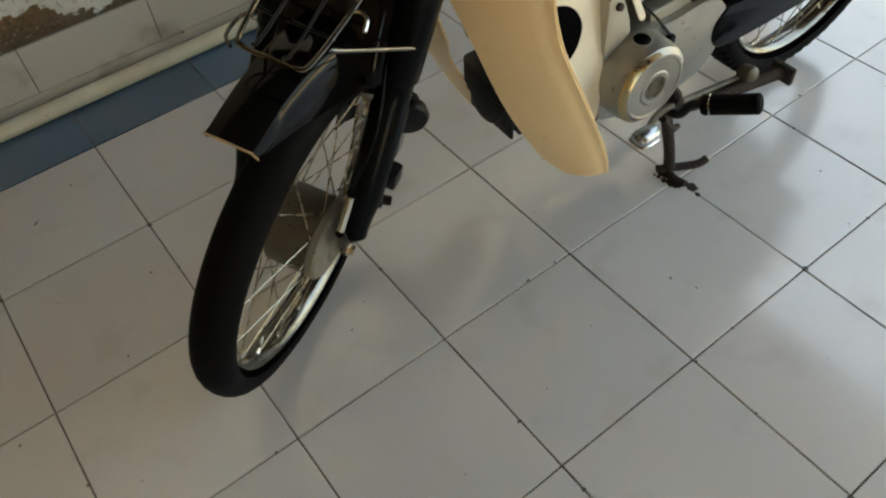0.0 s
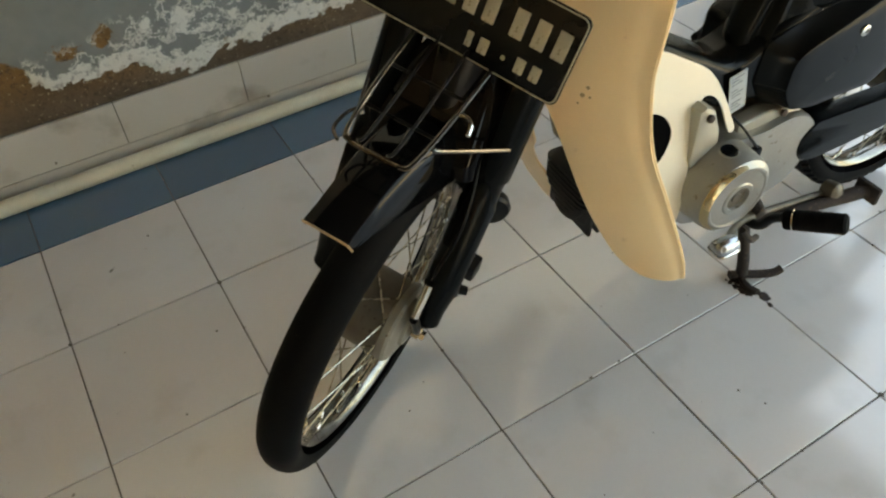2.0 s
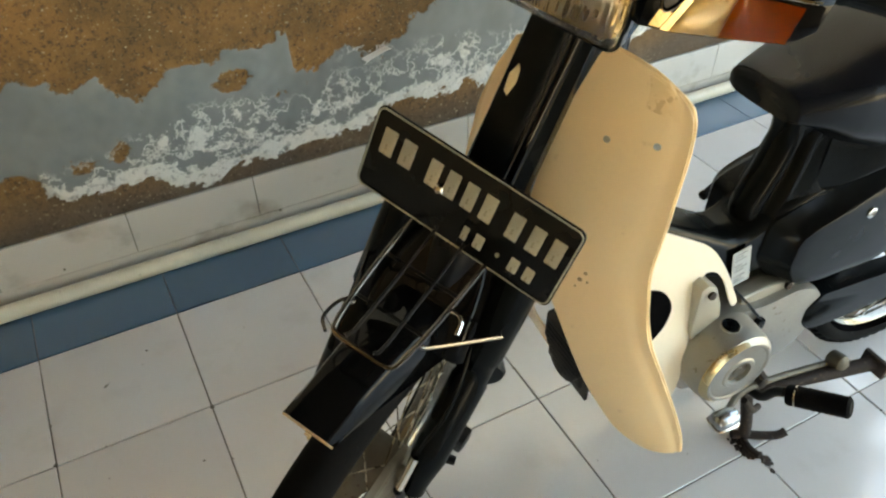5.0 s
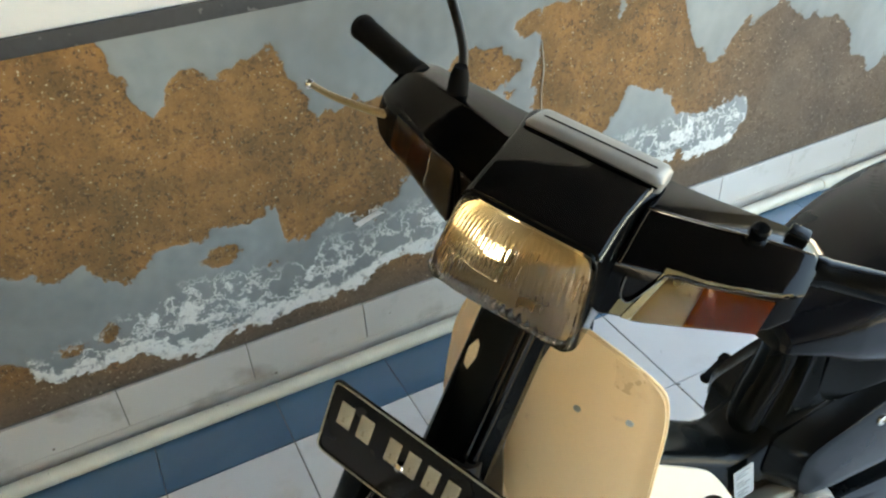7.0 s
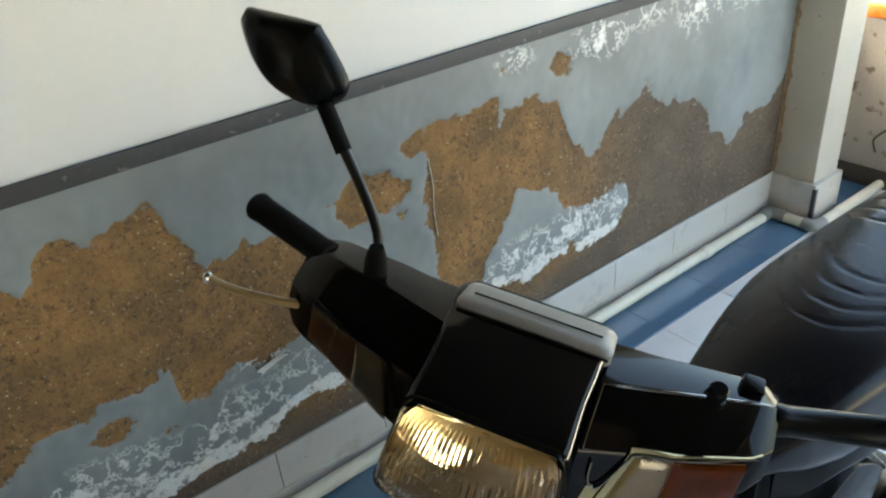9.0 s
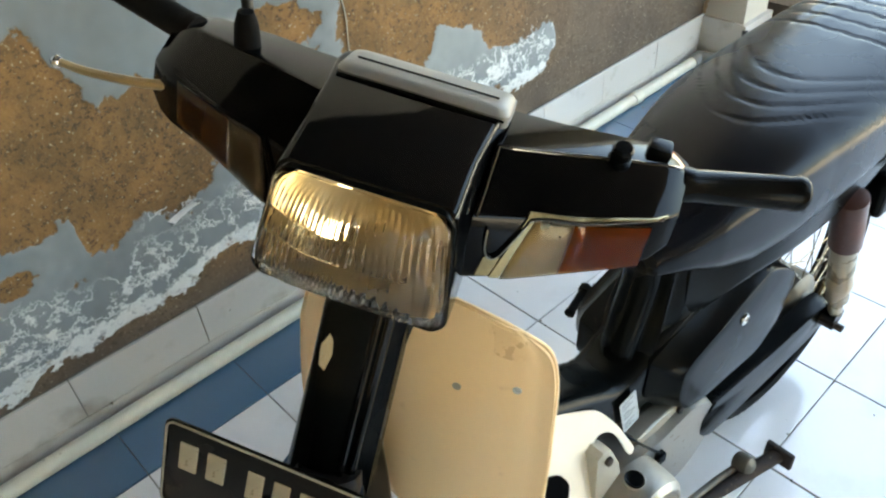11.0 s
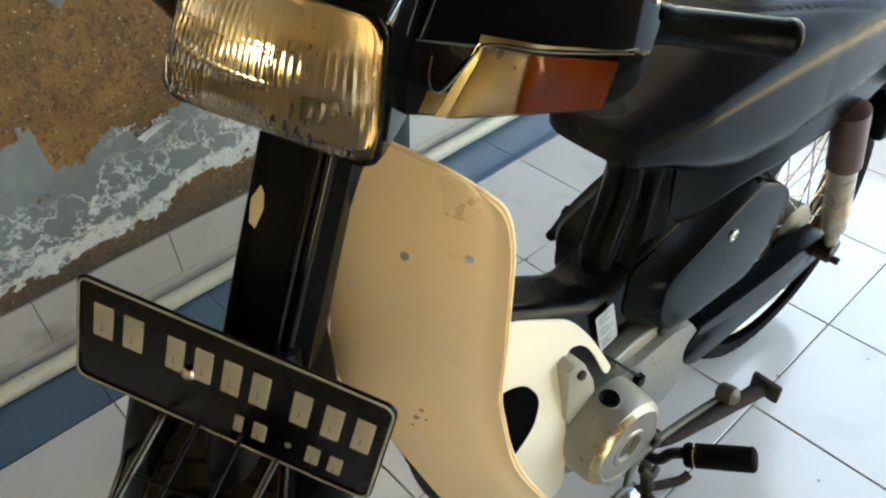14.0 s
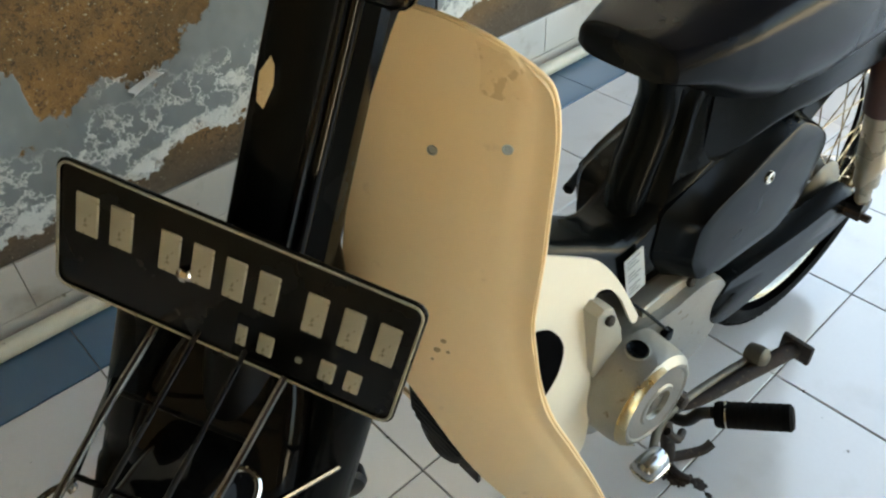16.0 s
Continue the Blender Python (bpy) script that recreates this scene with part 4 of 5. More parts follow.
def build_front_end(bike):
    """Steering column cover, fork, mudguard, rack, plate and wheel."""
    rings = []
    for z, xf, w, d in smooth_line([(-0.062, -0.074, 0.034, 0.10), (-0.12, -0.098, 0.036, 0.105), (-0.20, -0.136, 0.038, 0.11), (-0.28, -0.172, 0.040, 0.115), (-0.36, -0.206, 0.043, 0.115), (-0.44, -0.242, 0.046, 0.10)], 18):
        front = [(xf + 0.006 * abs(u) ** 2, 0.012 + u * 0.024) for u in (-1, -0.8, -0.5, -0.2, 0.2, 0.5, 0.8, 1)]
        left = [(xf + 0.010, 0.038), (xf + 0.022, w + 0.003), (xf + 0.05, w + 0.004), (xf + d, w + 0.006)]
        right = [(xf + d, -w + 0.013), (xf + 0.062, -w + 0.002), (xf + 0.034, -w + 0.002), (xf + 0.020, -0.020), (xf + 0.012, -0.0155)]
        outline = front + left + right
        rings.append([(x, C - 0.002 + y, z) for x, y in outline])
    column = part("column_cover", loft(rings), BLACK_SATIN, bike, "black steering column cover with glossy edges", FRONT, sharp=28)
    part("corner_bevel", tube([(r[-2][0] - 0.001, r[-2][1] + 0.001, r[-2][2]) for r in rings], 0.0065, sides=12, raw=True), LACQUER, column, "glossy rounded corner", FRONT)
    part("ridge", tube([(r[0][0] + 0.001, r[0][1], r[0][2]) for r in rings], 0.0034, sides=8, raw=True), LACQUER, column, "raised edge", FRONT)
    part("chip", slab([(-0.0, 0, 0.018), (0.0, 0.006, 0.004), (0, 0.004, -0.016), (0, -0.002, -0.020), (0, -0.006, -0.002), (0, -0.004, 0.012)], (0.002, 0, 0)), CHROME, column, "bright oval chip", FRONT @ pose(-0.1165, C + 0.022, -0.152, 0, 25, 0))
    rings = []
    for z, x, w, d in smooth_line([(-0.30, -0.125, 0.036, 0.040), (-0.34, -0.145, 0.050, 0.050), (-0.38, -0.172, 0.066, 0.058), (-0.43, -0.210, 0.074, 0.060), (-0.46, -0.228, 0.078, 0.052)], 10):
        rings.append([(x + p[1], C + p[0], z) for p in round_rect(w, d, 0.018, 5)])
    part("fork_cover", loft(rings), BLACK_GLOSS, bike, "black cover over the top of the fork", FRONT)
    # fork
    bm = turned_shape([(0, 0.032), (0.02, 0.036), (0.14, 0.036), (0.16, 0.03)], (-0.15, C, -0.28), (-0.477, 0, -1), 24)
    part("fork_stem", bm, BLACK_METAL, bike, "black fork stem", FRONT)
    for s in (-1, 1):
        top, low = Vector((0.477 * -0.32 - 0.018, C + s * 0.088, -0.32)), Vector((0.477 * -0.68 - 0.016, C + s * 0.088, -0.68))
        L = (low - top).length
        leg = part("fork_leg", turned_shape([(0, 0.020), (0.004, 0.027), (0.16, 0.027), (0.165, 0.0235), (0.20, 0.0235), (0.205, 0.026), (L - 0.05, 0.026), (L - 0.02, 0.022), (L, 0.020), (L + 0.018, 0.020), (L + 0.026, 0.013)], top, low - top, 24), BLACK_SATIN, bike, "black telescopic fork leg", FRONT)
        part("axle_nut", turned_shape([(0, 0.012), (0.012, 0.012), (0.013, 0.009), (0.020, 0.008)], (-0.356, C + s * 0.075, -0.734), (0, s, 0), 6), CHROME, leg, "chrome axle nut", FRONT)
        shape = slab([(a, 0, b) for a, b in round_rect(0.013, 0.034, 0.009, 5)], (0, s * 0.007, 0), 0.002)
        part("reflector", shape, ORANGE, leg, "long orange reflector", FRONT @ pose(-0.168, C + s * 0.094, -0.424, 0, 25.5, 0))
    adjuster = part("cable_adjuster", tube([(-0.343, C - 0.078, -0.615), (-0.372, C - 0.078, -0.663)], 0.0062, sides=12), CHROME, bike, "bright brake cable adjuster", FRONT)
    part("cable", tube([(-0.338, C - 0.078, -0.607), (-0.30, C - 0.088, -0.52), (-0.25, C - 0.075, -0.44), (-0.19, C - 0.055, -0.36)], 0.0030, n=22, sides=8), BLACK_SATIN, adjuster, "black brake cable", FRONT)
    part("brake_arm", tube([(-0.374, C - 0.078, -0.668), (-0.366, C - 0.082, -0.70), (-0.356, C - 0.080, -0.730)], 0.0075, n=10, sides=8), BLACK_METAL, bike, "black brake arm at the hub", FRONT)
    part("cable_guide", block((-0.292, C - 0.122, -0.640), (-0.262, C - 0.100, -0.606), 0.006, 2), BLACK_METAL, bike, "small black cable guide on the fork", FRONT)
    part("fork_lug", turned_shape([(0, 0.014), (0.016, 0.014), (0.018, 0.008), (0.030, 0.007)], (-0.300, C - 0.092, -0.664), (0.3, -1, 0), 8), BLACK_METAL, bike, "dark lug with a bolt", FRONT)
    # mudguard: a boxy arch over the wheel
    ax, az = -0.356, -0.734
    rings = []
    for k in range(25):
        a = radians(110.2 - 125.2 * k / 24)
        tip_out, aside = 0.022 * max(0, 1 - k / 9) ** 1.3, 0.0055 * max(0, 1 - k / 14)
        g = min(1, k / 10)
        low = 0.062 * max(0, 1 - k / 5) ** 1.5
        half = [(0.034 + 0.026 * g, 0.268 + low), (0.034 + 0.024 * g, 0.300 + 0.45 * low), (0.032 + 0.016 * g, 0.326), (0.028 + 0.008 * g, 0.340), (0.025 + 0.006 * g, 0.342)]
        prof = [(-y, r) for y, r in half] + [(y, r) for y, r in half[::-1]]
        drop = 0.02 * max(0, k - 14) / 10
        rings.append([(ax + (r + tip_out - drop) * math.cos(a), C + aside + y, az + (r + tip_out - drop) * math.sin(a)) for y, r in prof])
    part("front_mudguard", shell(rings, 0.003), BLACK_GLOSS, bike, "boxy black front mudguard with a chipped tip", FRONT)
    tip = rings[0]
    part("worn_tip", tube([(tip[k][0] - 0.001, tip[k][1], tip[k][2]) for k in (2, 3, 4, 5, 6)], 0.0014, n=14, sides=6), WORN, bike.children[-1], "chipped brown edge", FRONT)
    # carrier over the mudguard
    rack = part("front_rack", tube([(-0.235, C - 0.052, -0.310), (-0.320, C - 0.048, -0.326), (-0.384, C - 0.041, -0.339), (-0.396, C - 0.030, -0.342), (-0.397, C + 0.003, -0.342), (-0.396, C + 0.034, -0.342), (-0.384, C + 0.044, -0.339), (-0.320, C + 0.050, -0.326), (-0.235, C + 0.052, -0.310)], 0.0031, n=60, sides=8), DARK_CHROME, bike, "small tarnished chrome carrier above the mudguard", FRONT)
    part("inner_loop", tube([(-0.225, C - 0.019, -0.300), (-0.320, C - 0.018, -0.324), (-0.382, C - 0.017, -0.337), (-0.393, C - 0.012, -0.339)], 0.0022, n=24, sides=8), BLACK_METAL, rack, "", FRONT)
    part("inner_loop", tube([(-0.225, C + 0.019, -0.300), (-0.320, C + 0.020, -0.324), (-0.382, C + 0.021, -0.337), (-0.393, C + 0.026, -0.339)], 0.0022, n=24, sides=8), BLACK_METAL, rack, "", FRONT)
    for x in (-0.285, -0.345):
        part("crossbar", tube([(x, C - 0.048, -0.314 + 0.2 * (x + 0.245)), (x, C + 0.048, -0.314 + 0.2 * (x + 0.245))], 0.0022, sides=8), BLACK_METAL, rack, "", FRONT)
    for s in (-1, 1):
        part("stay", tube([(-0.348, C + s * 0.046, -0.345), (-0.34, C + s * 0.054, -0.352), (-0.215, C + s * 0.112, -0.425)], 0.0028, sides=8), DARK_CHROME, rack, "chrome stay", FRONT)
        if s < 0:
            part("hook", tube([(-0.305, C + s * 0.046, -0.326), (-0.303, C + s * 0.058, -0.324), (-0.308, C + s * 0.068, -0.326), (-0.322, C + s * 0.072, -0.330)], 0.0026, n=20, sides=8), CHROME, rack, "bent hook", FRONT)
    part("hook", tube([(-0.350, C + 0.048, -0.336), (-0.362, C + 0.060, -0.344), (-0.384, C + 0.062, -0.350), (-0.398, C + 0.048, -0.348)], 0.0022, n=20, sides=8), DARK_CHROME, rack, "bent hook", FRONT)
    part("upper_hoop", tube([(-0.212, C + 0.056, -0.256), (-0.200, C + 0.056, -0.228), (-0.199, C + 0.046, -0.223), (-0.202, C - 0.046, -0.228), (-0.204, C - 0.056, -0.233), (-0.218, C - 0.058, -0.256)], 0.0036, n=30, sides=8), DARK_CHROME, rack, "chrome hoop", FRONT)
    # plate
    q = FRONT @ Matrix.Translation((-0.2188, 0.0024, -0.2586)) @ pose(0, 0, 0, 1.4, 16.0, -1.8)
    bm = slab([(0, a, b) for a, b in round_rect(0.1375, 0.055, 0.010, 5)], (0.0022, 0, 0), 0.0006)
    plate = part("plate", bm, PLATE_BLACK, bike, "black registration plate with pale embossed marks", q)
    rim = [(-0.0012, a, b) for a, b in round_rect(0.1350, 0.0525, 0.009, 6)]
    part("rim_line", tube([*rim, rim[0]], 0.0011, sides=6, raw=True), PLATE_MARK, plate, "worn raised rim", q)
    marks = [(0.112, 0.016, 0.009), (0.085, 0.016, 0.009), (0.047, 0.014, 0.008), (0.022, 0.014, 0.008), (-0.003, 0.014, 0.008), (-0.028, 0.014, 0.008), (-0.064, 0.013, 0.008), (-0.091, 0.013, 0.008), (-0.117, 0.013, 0.008)]
    for y, z, w in marks:
        part("mark", block((-0.0016, y - w, z - 0.017), (0.0004, y + w, z + 0.017), 0.001, 1), PLATE_MARK, plate, "", q)
    for y, w in ((-0.015, 0.004), (-0.034, 0.006), (-0.082, 0.006), (-0.102, 0.006)):
        part("small_mark", block((-0.0015, y - w, -0.040), (0.0004, y + w, -0.021), 0.001, 1), PLATE_MARK, plate, "", q)
    part("dot", turned_shape([(0, 0.0028), (0.0014, 0.0026), (0.0018, 0.001)], (0.0002, -0.060, -0.031), (-1, 0, 0), 12), PLATE_MARK, plate, "", q)
    part("bolt", turned_shape([(0, 0.0062), (0.003, 0.0062), (0.005, 0.004), (0.0055, 0.001)], (0.0, 0.0335, 0.001), (-1, 0, 0), 14), CHROME, plate, "bright bolt", q)
    wheel(bike, "front_wheel", FRONT, (-0.354, C - 0.008, -0.734), 0.275, "spoked front wheel with a drum hub", False, HUB_METAL)


SCUFFS = ((29, 8, 0.0030), (30, 7, 0.0036), (30, 8, 0.0020), (31, 6, 0.0018))


# edges of the leg shields from the top down: inner edge (x, out, z), outer edge (x, out, z)
LEFT_SHIELD = [(0.184, 0.052, 0.897, 0.224, 0.135, 0.869), (0.179, 0.045, 0.880, 0.233, 0.147, 0.850), (0.172, 0.035, 0.850, 0.236, 0.151, 0.822), (0.164, 0.026, 0.818, 0.236, 0.151, 0.788),
               (0.150, 0.017, 0.765, 0.234, 0.149, 0.735), (0.138, 0.008, 0.707, 0.232, 0.148, 0.690), (0.130, 0.006, 0.650, 0.227, 0.146, 0.631), (0.134, 0.018, 0.595, 0.233, 0.147, 0.575),
               (0.160, 0.044, 0.515, 0.240, 0.158, 0.510), (0.206, 0.077, 0.369, 0.276, 0.166, 0.420), (0.250, 0.103, 0.272, 0.318, 0.171, 0.320), (0.268, 0.120, 0.243, 0.338, 0.180, 0.258), (0.292, 0.140, 0.219, 0.343, 0.184, 0.222)]
# the other one stands wider and its lower lobe is bent inwards
RIGHT_SHIELD = [(0.160, 0.071, 0.860, 0.172, 0.120, 0.830), (0.155, 0.067, 0.845, 0.172, 0.160, 0.785), (0.150, 0.061, 0.820, 0.170, 0.190, 0.735), (0.144, 0.055, 0.790, 0.168, 0.212, 0.690),
                (0.132, 0.042, 0.750, 0.167, 0.228, 0.640), (0.122, 0.030, 0.700, 0.167, 0.245, 0.590), (0.119, 0.026, 0.650, 0.167, 0.262, 0.530), (0.128, 0.040, 0.595, 0.168, 0.275, 0.470),
                (0.160, 0.050, 0.515, 0.174, 0.272, 0.410), (0.188, 0.046, 0.418, 0.225, 0.205, 0.325), (0.213, 0.082, 0.361, 0.262, 0.200, 0.252),
                (0.236, 0.101, 0.311, 0.282, 0.196, 0.208), (0.242, 0.088, 0.298, 0.290, 0.181, 0.190), (0.261, 0.080, 0.256, 0.300, 0.155, 0.168), (0.286, 0.080, 0.198, 0.294, 0.090, 0.180)]


def build_shields(bike):
    """Leg shields: a curved sheet on either side, narrow above and swept out below."""
    for s in (-1, 1):
        grid = []
        # inner edge (x, out, z), outer edge (x, out, z)
        keys = LEFT_SHIELD if s < 0 else RIGHT_SHIELD
        for xi, yi, zi, xo, yo, zo in smooth_line(keys, 52):
            row = []
            for i in range(17):
                u = i / 16
                bulge = 0.008 * math.sin(math.pi * u)
                lip = 0.0016 if i in (14, 15) else 0
                row.append((xi + (xo - xi) * u - bulge * 0.7 + lip, s * (yi + (yo - yi) * u + bulge * 0.7 - lip), zi + (zo - zi) * u + 0.010 * math.sin(math.pi * u) * max(0, (zi - 0.86) / 0.04)))
            grid.append(row)
        shield = part("leg_shield", shell(grid, 0.0035), CREAM, bike, "faded cream plastic leg shield", BODY)
        edge = grid[0][0:13:3] + [(r[-1][0] + 0.001, r[-1][1], r[-1][2]) for r in grid[1:]]
        part("edge_bead", tube(edge[:5] + edge[6::3] + [edge[-1]], 0.0021, n=90, sides=8), CREAM, shield, "", BODY)
        for x, y, z, m in (((0.183, 0.076, 0.793, PALE_ALLOY), (0.2127, 0.1205, 0.804, PAPER)) if s < 0 else ()):
            spot = Vector((x, s * y, z))
            row, col = min(((a, b) for a in range(51) for b in range(16)), key=lambda k: (Vector(grid[k[0]][k[1]]) - spot).length)
            p, q, w = Vector(grid[row][col]), Vector(grid[row + 1][col]), Vector(grid[row][col + 1])
            n = (q - p).cross(w - p).normalized()
            n = n if n.x < 0 else -n
            part("hole", turned_shape([(0, 0.0044), (0.0008, 0.0042), (0.0010, 0.0032), (0.0003, 0.0028)], p + n * 0.0034, n, 14), m, shield, "small screw hole", BODY)
        if s < 0:
            patch = []
            for row in range(1, 8):
                line = []
                for col in range(9, 15):
                    p, q, w = Vector(grid[row][col]), Vector(grid[row + 1][col]), Vector(grid[row][col + 1])
                    n = (q - p).cross(w - p).normalized()
                    n = n if n.x < 0 else -n
                    ragged = noise.noise(Vector((row * 1.7, col * 1.3, 4.0)))
                    line.append(p + n * (0.0033 + 0.0006 * ragged))
                patch.append(line)
            part("stain", shell([[tuple(p) for p in line] for line in patch], 0.0004), STAINED_CREAM, shield, "faint brown rubbed stain", BODY)
        for row, col, r in SCUFFS if s < 0 else ():
            p, q, w = Vector(grid[row][col]), Vector(grid[row + 1][col]), Vector(grid[row][col + 1])
            n = (q - p).cross(w - p).normalized()
            n = n if n.x < 0 else -n
            part("scuff", turned_shape([(0, r), (0.0004, r * 0.9), (0.0006, r * 0.3)], p + n * 0.0035, n, 9), WORN, shield, "small brown scuff", BODY)


def smooth_rings(rings, n):
    """More rings between the given ones, along smooth curves."""
    lines = [smooth_line([r[i] for r in rings], (len(rings) - 1) * n + 1) for i in range(len(rings[0]))]
    return [[line[k] for line in lines] for k in range(len(lines[0]))]


def build_body(bike):
    # front cover behind the column
    rings = []
    for z, x0, w in ((0.90, 0.170, 0.046), (0.80, 0.160, 0.048), (0.66, 0.165, 0.050), (0.52, 0.185, 0.052), (0.42, 0.21, 0.05)):
        rings.append([(x0 + 0.044 + p[1], 0.014 + p[0], z) for p in round_rect(w - 0.014, 0.035, 0.014, 5)])
    part("front_cover", loft(rings), LACQUER, bike, "glossy black cover between the leg shields", BODY)
    # backbone tunnel down to the seat
    rings = []
    for x, z, w, h in smooth_line([(0.24, 0.70, 0.040, 0.06), (0.29, 0.575, 0.042, 0.05), (0.36, 0.530, 0.047, 0.046), (0.43, 0.492, 0.047, 0.044), (0.50, 0.458, 0.048, 0.045), (0.57, 0.475, 0.050, 0.065), (0.64, 0.50, 0.052, 0.075), (0.70, 0.53, 0.055, 0.09)], 22):
        rings.append([(x, p[0], z + p[1]) for p in round_rect(w, h, 0.02, 5)])
    part("frame_cover", loft(rings), BLACK_SATIN, bike, "black plastic frame cover", BODY)
    # ivory lower cover
    for s in (-1, 1):
        outline = [(0.255, 0.53), (0.30, 0.582), (0.338, 0.574), (0.380, 0.550), (0.424, 0.523), (0.446, 0.498), (0.467, 0.463), (0.486, 0.422), (0.494, 0.400), (0.482, 0.398), (0.463, 0.446), (0.443, 0.472), (0.420, 0.476), (0.409, 0.445),
                   (0.404, 0.385), (0.398, 0.330), (0.392, 0.290), (0.380, 0.258), (0.360, 0.250), (0.330, 0.262), (0.290, 0.330), (0.262, 0.42)]
        pts = smooth_line(outline + outline[:1], 70)[:-1]
        bm = slab([(p[0], s * (0.050 + 0.19 * (0.55 - p[1])), p[1]) for p in pts], (0, -s * 0.004, 0))
        cover = part("lower_cover", bm, IVORY, bike, "ivory plastic lower cover round the engine", BODY)
        # nothing is cut out: black sheets on the panel stand for the openings' shade
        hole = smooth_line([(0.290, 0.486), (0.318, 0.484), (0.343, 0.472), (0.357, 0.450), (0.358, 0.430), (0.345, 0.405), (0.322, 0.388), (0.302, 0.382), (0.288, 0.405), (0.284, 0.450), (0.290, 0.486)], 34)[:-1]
        part("air_hole", slab([(p[0], s * (0.0530 + 0.19 * (0.55 - p[1])), p[1]) for p in hole], (0, -s * 0.0022, 0)), HOLE_SHADE, cover, "flat-topped opening, its shade a black sheet", BODY)
        notch = [(0.329 + 0.0045 * math.cos(a), 0.2965 + 0.0085 * math.sin(a)) for a in (2 * math.pi * k / 14 for k in range(14))]
        part("screw_hole", slab([(p[0], s * (0.0530 + 0.19 * (0.55 - p[1])), p[1]) for p in notch], (0, -s * 0.0022, 0)), HOLE_SHADE, cover, "small screw hole, its shade a black sheet", BODY)
    # label
    q = BODY @ pose(0.506, -0.0545, 0.452, 90, 0, 0) @ pose(0, 0, 0, 0, 0, 14)
    lab = part("label", slab([(a, b, 0) for a, b in round_rect(0.0175, 0.040, 0.002, 3)], (0, 0, 0.0012)), PAPER, bike, "small pale paper label", q)
    for k, w in enumerate((0.9, 0.6, 0.8, 0.0, 0.5, 0.9, 0.7, 0.0, 0.8, 0.55, 0.75)):
        if w:
            z = 0.033 - 0.0064 * k
            part("print_bar", block((-0.0135, z - 0.0011, 0.0010), (-0.0135 + 0.027 * w, z + 0.0011, 0.0016)), GREY_PRINT, lab, "", q)
    # side covers
    for s in (-1, 1):
        face = [(0.604, 0.399), (0.66, 0.386), (0.72, 0.386), (0.800, 0.384), (0.846, 0.420), (0.872, 0.490), (0.868, 0.516), (0.835, 0.546), (0.790, 0.568), (0.740, 0.556), (0.660, 0.532), (0.606, 0.514), (0.581, 0.497), (0.578, 0.445)]
        root = [(0.575, 0.402), (0.66, 0.386), (0.72, 0.386), (0.800, 0.384), (0.846, 0.420), (0.872, 0.492), (0.868, 0.522), (0.835, 0.556), (0.790, 0.582), (0.740, 0.574), (0.650, 0.552), (0.600, 0.540), (0.547, 0.522), (0.541, 0.455)]
        face, root = [[(q.x, q.y) for q in rounded([(a, b, 0) for a, b in line], 0.014, 5)] for line in (face, root)]
        cx, cz = 0.72, 0.470
        wider = 0.028 if s > 0 else 0.0      # the right-hand one stands further out
        rings = [[(p[0], s * y, p[1]) for p in root] for y in (0.030, 0.052 + wider)]
        for mix in (0.12, 0.5, 0.88):         # broad bevel along the front and the top
            rings.append([(a[0] + (b[0] - a[0]) * mix, s * (0.053 + wider + 0.030 * mix - 0.004 * math.sin(math.pi * mix)), a[1] + (b[1] - a[1]) * mix) for a, b in zip(root, face)])
        for sc, out in ((1.0, 0.0845), (0.988, 0.0868), (0.968, 0.0875), (0.80, 0.0885), (0.55, 0.0895), (0.3, 0.0905), (0.1, 0.0905)):
            rings.append([(cx + (p[0] - cx) * sc, s * (out + wider - 0.16 * max(0, cz + (p[1] - cz) * sc - 0.530)), cz + (p[1] - cz) * sc) for p in face])
        cov = part("side_cover", loft(rings), BLACK_SATIN, bike, "black plastic side cover", BODY)
        part("screw", turned_shape([(0, 0.010), (0.003, 0.0095), (0.004, 0.006), (0.002, 0.005)], (0.722, s * (0.0885 + wider), 0.514), (0, s, 0), 16), POLISHED, cov, "bright fixing screw", BODY)
    # moulded panel between the tunnel and the side covers: narrow, with a ridge on either flank and soft folds
    rings = []
    for z, xf, w, fold in ((0.425, 0.548, 0.036, 0.001), (0.47, 0.528, 0.038, 0.003), (0.52, 0.518, 0.040, 0.006), (0.56, 0.528, 0.040, 0.007), (0.60, 0.544, 0.037, 0.006), (0.65, 0.556, 0.035, 0.004), (0.70, 0.548, 0.046, 0.001)):
        xr = max(0.566 + 0.25 * (z - 0.56), xf + 0.036)
        half = [(xf, 0.0), (xf + 0.003, 0.014), (xf + 0.012, 0.025), (xf + 0.022, 0.028), (xf + 0.030, w - 0.006 - fold), (xr, w + 0.006), (xr + 0.016, w + 0.006 - 1.4 * fold), (0.622, w + 0.008), (0.66, w + 0.012), (0.70, w + 0.012)]
        side = [(q[0], q[1]) for q in smooth_line(half, 37)]
        rings.append([(x, -y, z) for x, y in side] + [(x, y, z) for x, y in side[:0:-1]])
    rings = smooth_rings(rings, 6)
    part("folded_panel", loft(rings), BLACK_SATIN, bike, "satin black folded panel below the seat nose", BODY, sharp=55)
    # under-seat bodywork
    rings = []
    for x, z, w, h in smooth_line([(0.62, 0.615, 0.046, 0.07), (0.66, 0.63, 0.060, 0.08), (0.72, 0.655, 0.090, 0.06), (0.80, 0.66, 0.104, 0.055), (0.98, 0.665, 0.104, 0.055), (1.15, 0.69, 0.09, 0.05), (1.30, 0.72, 0.06, 0.03)], 20):
        rings.append([(x, p[0], z + p[1]) for p in round_rect(w, h, 0.02, 5)])
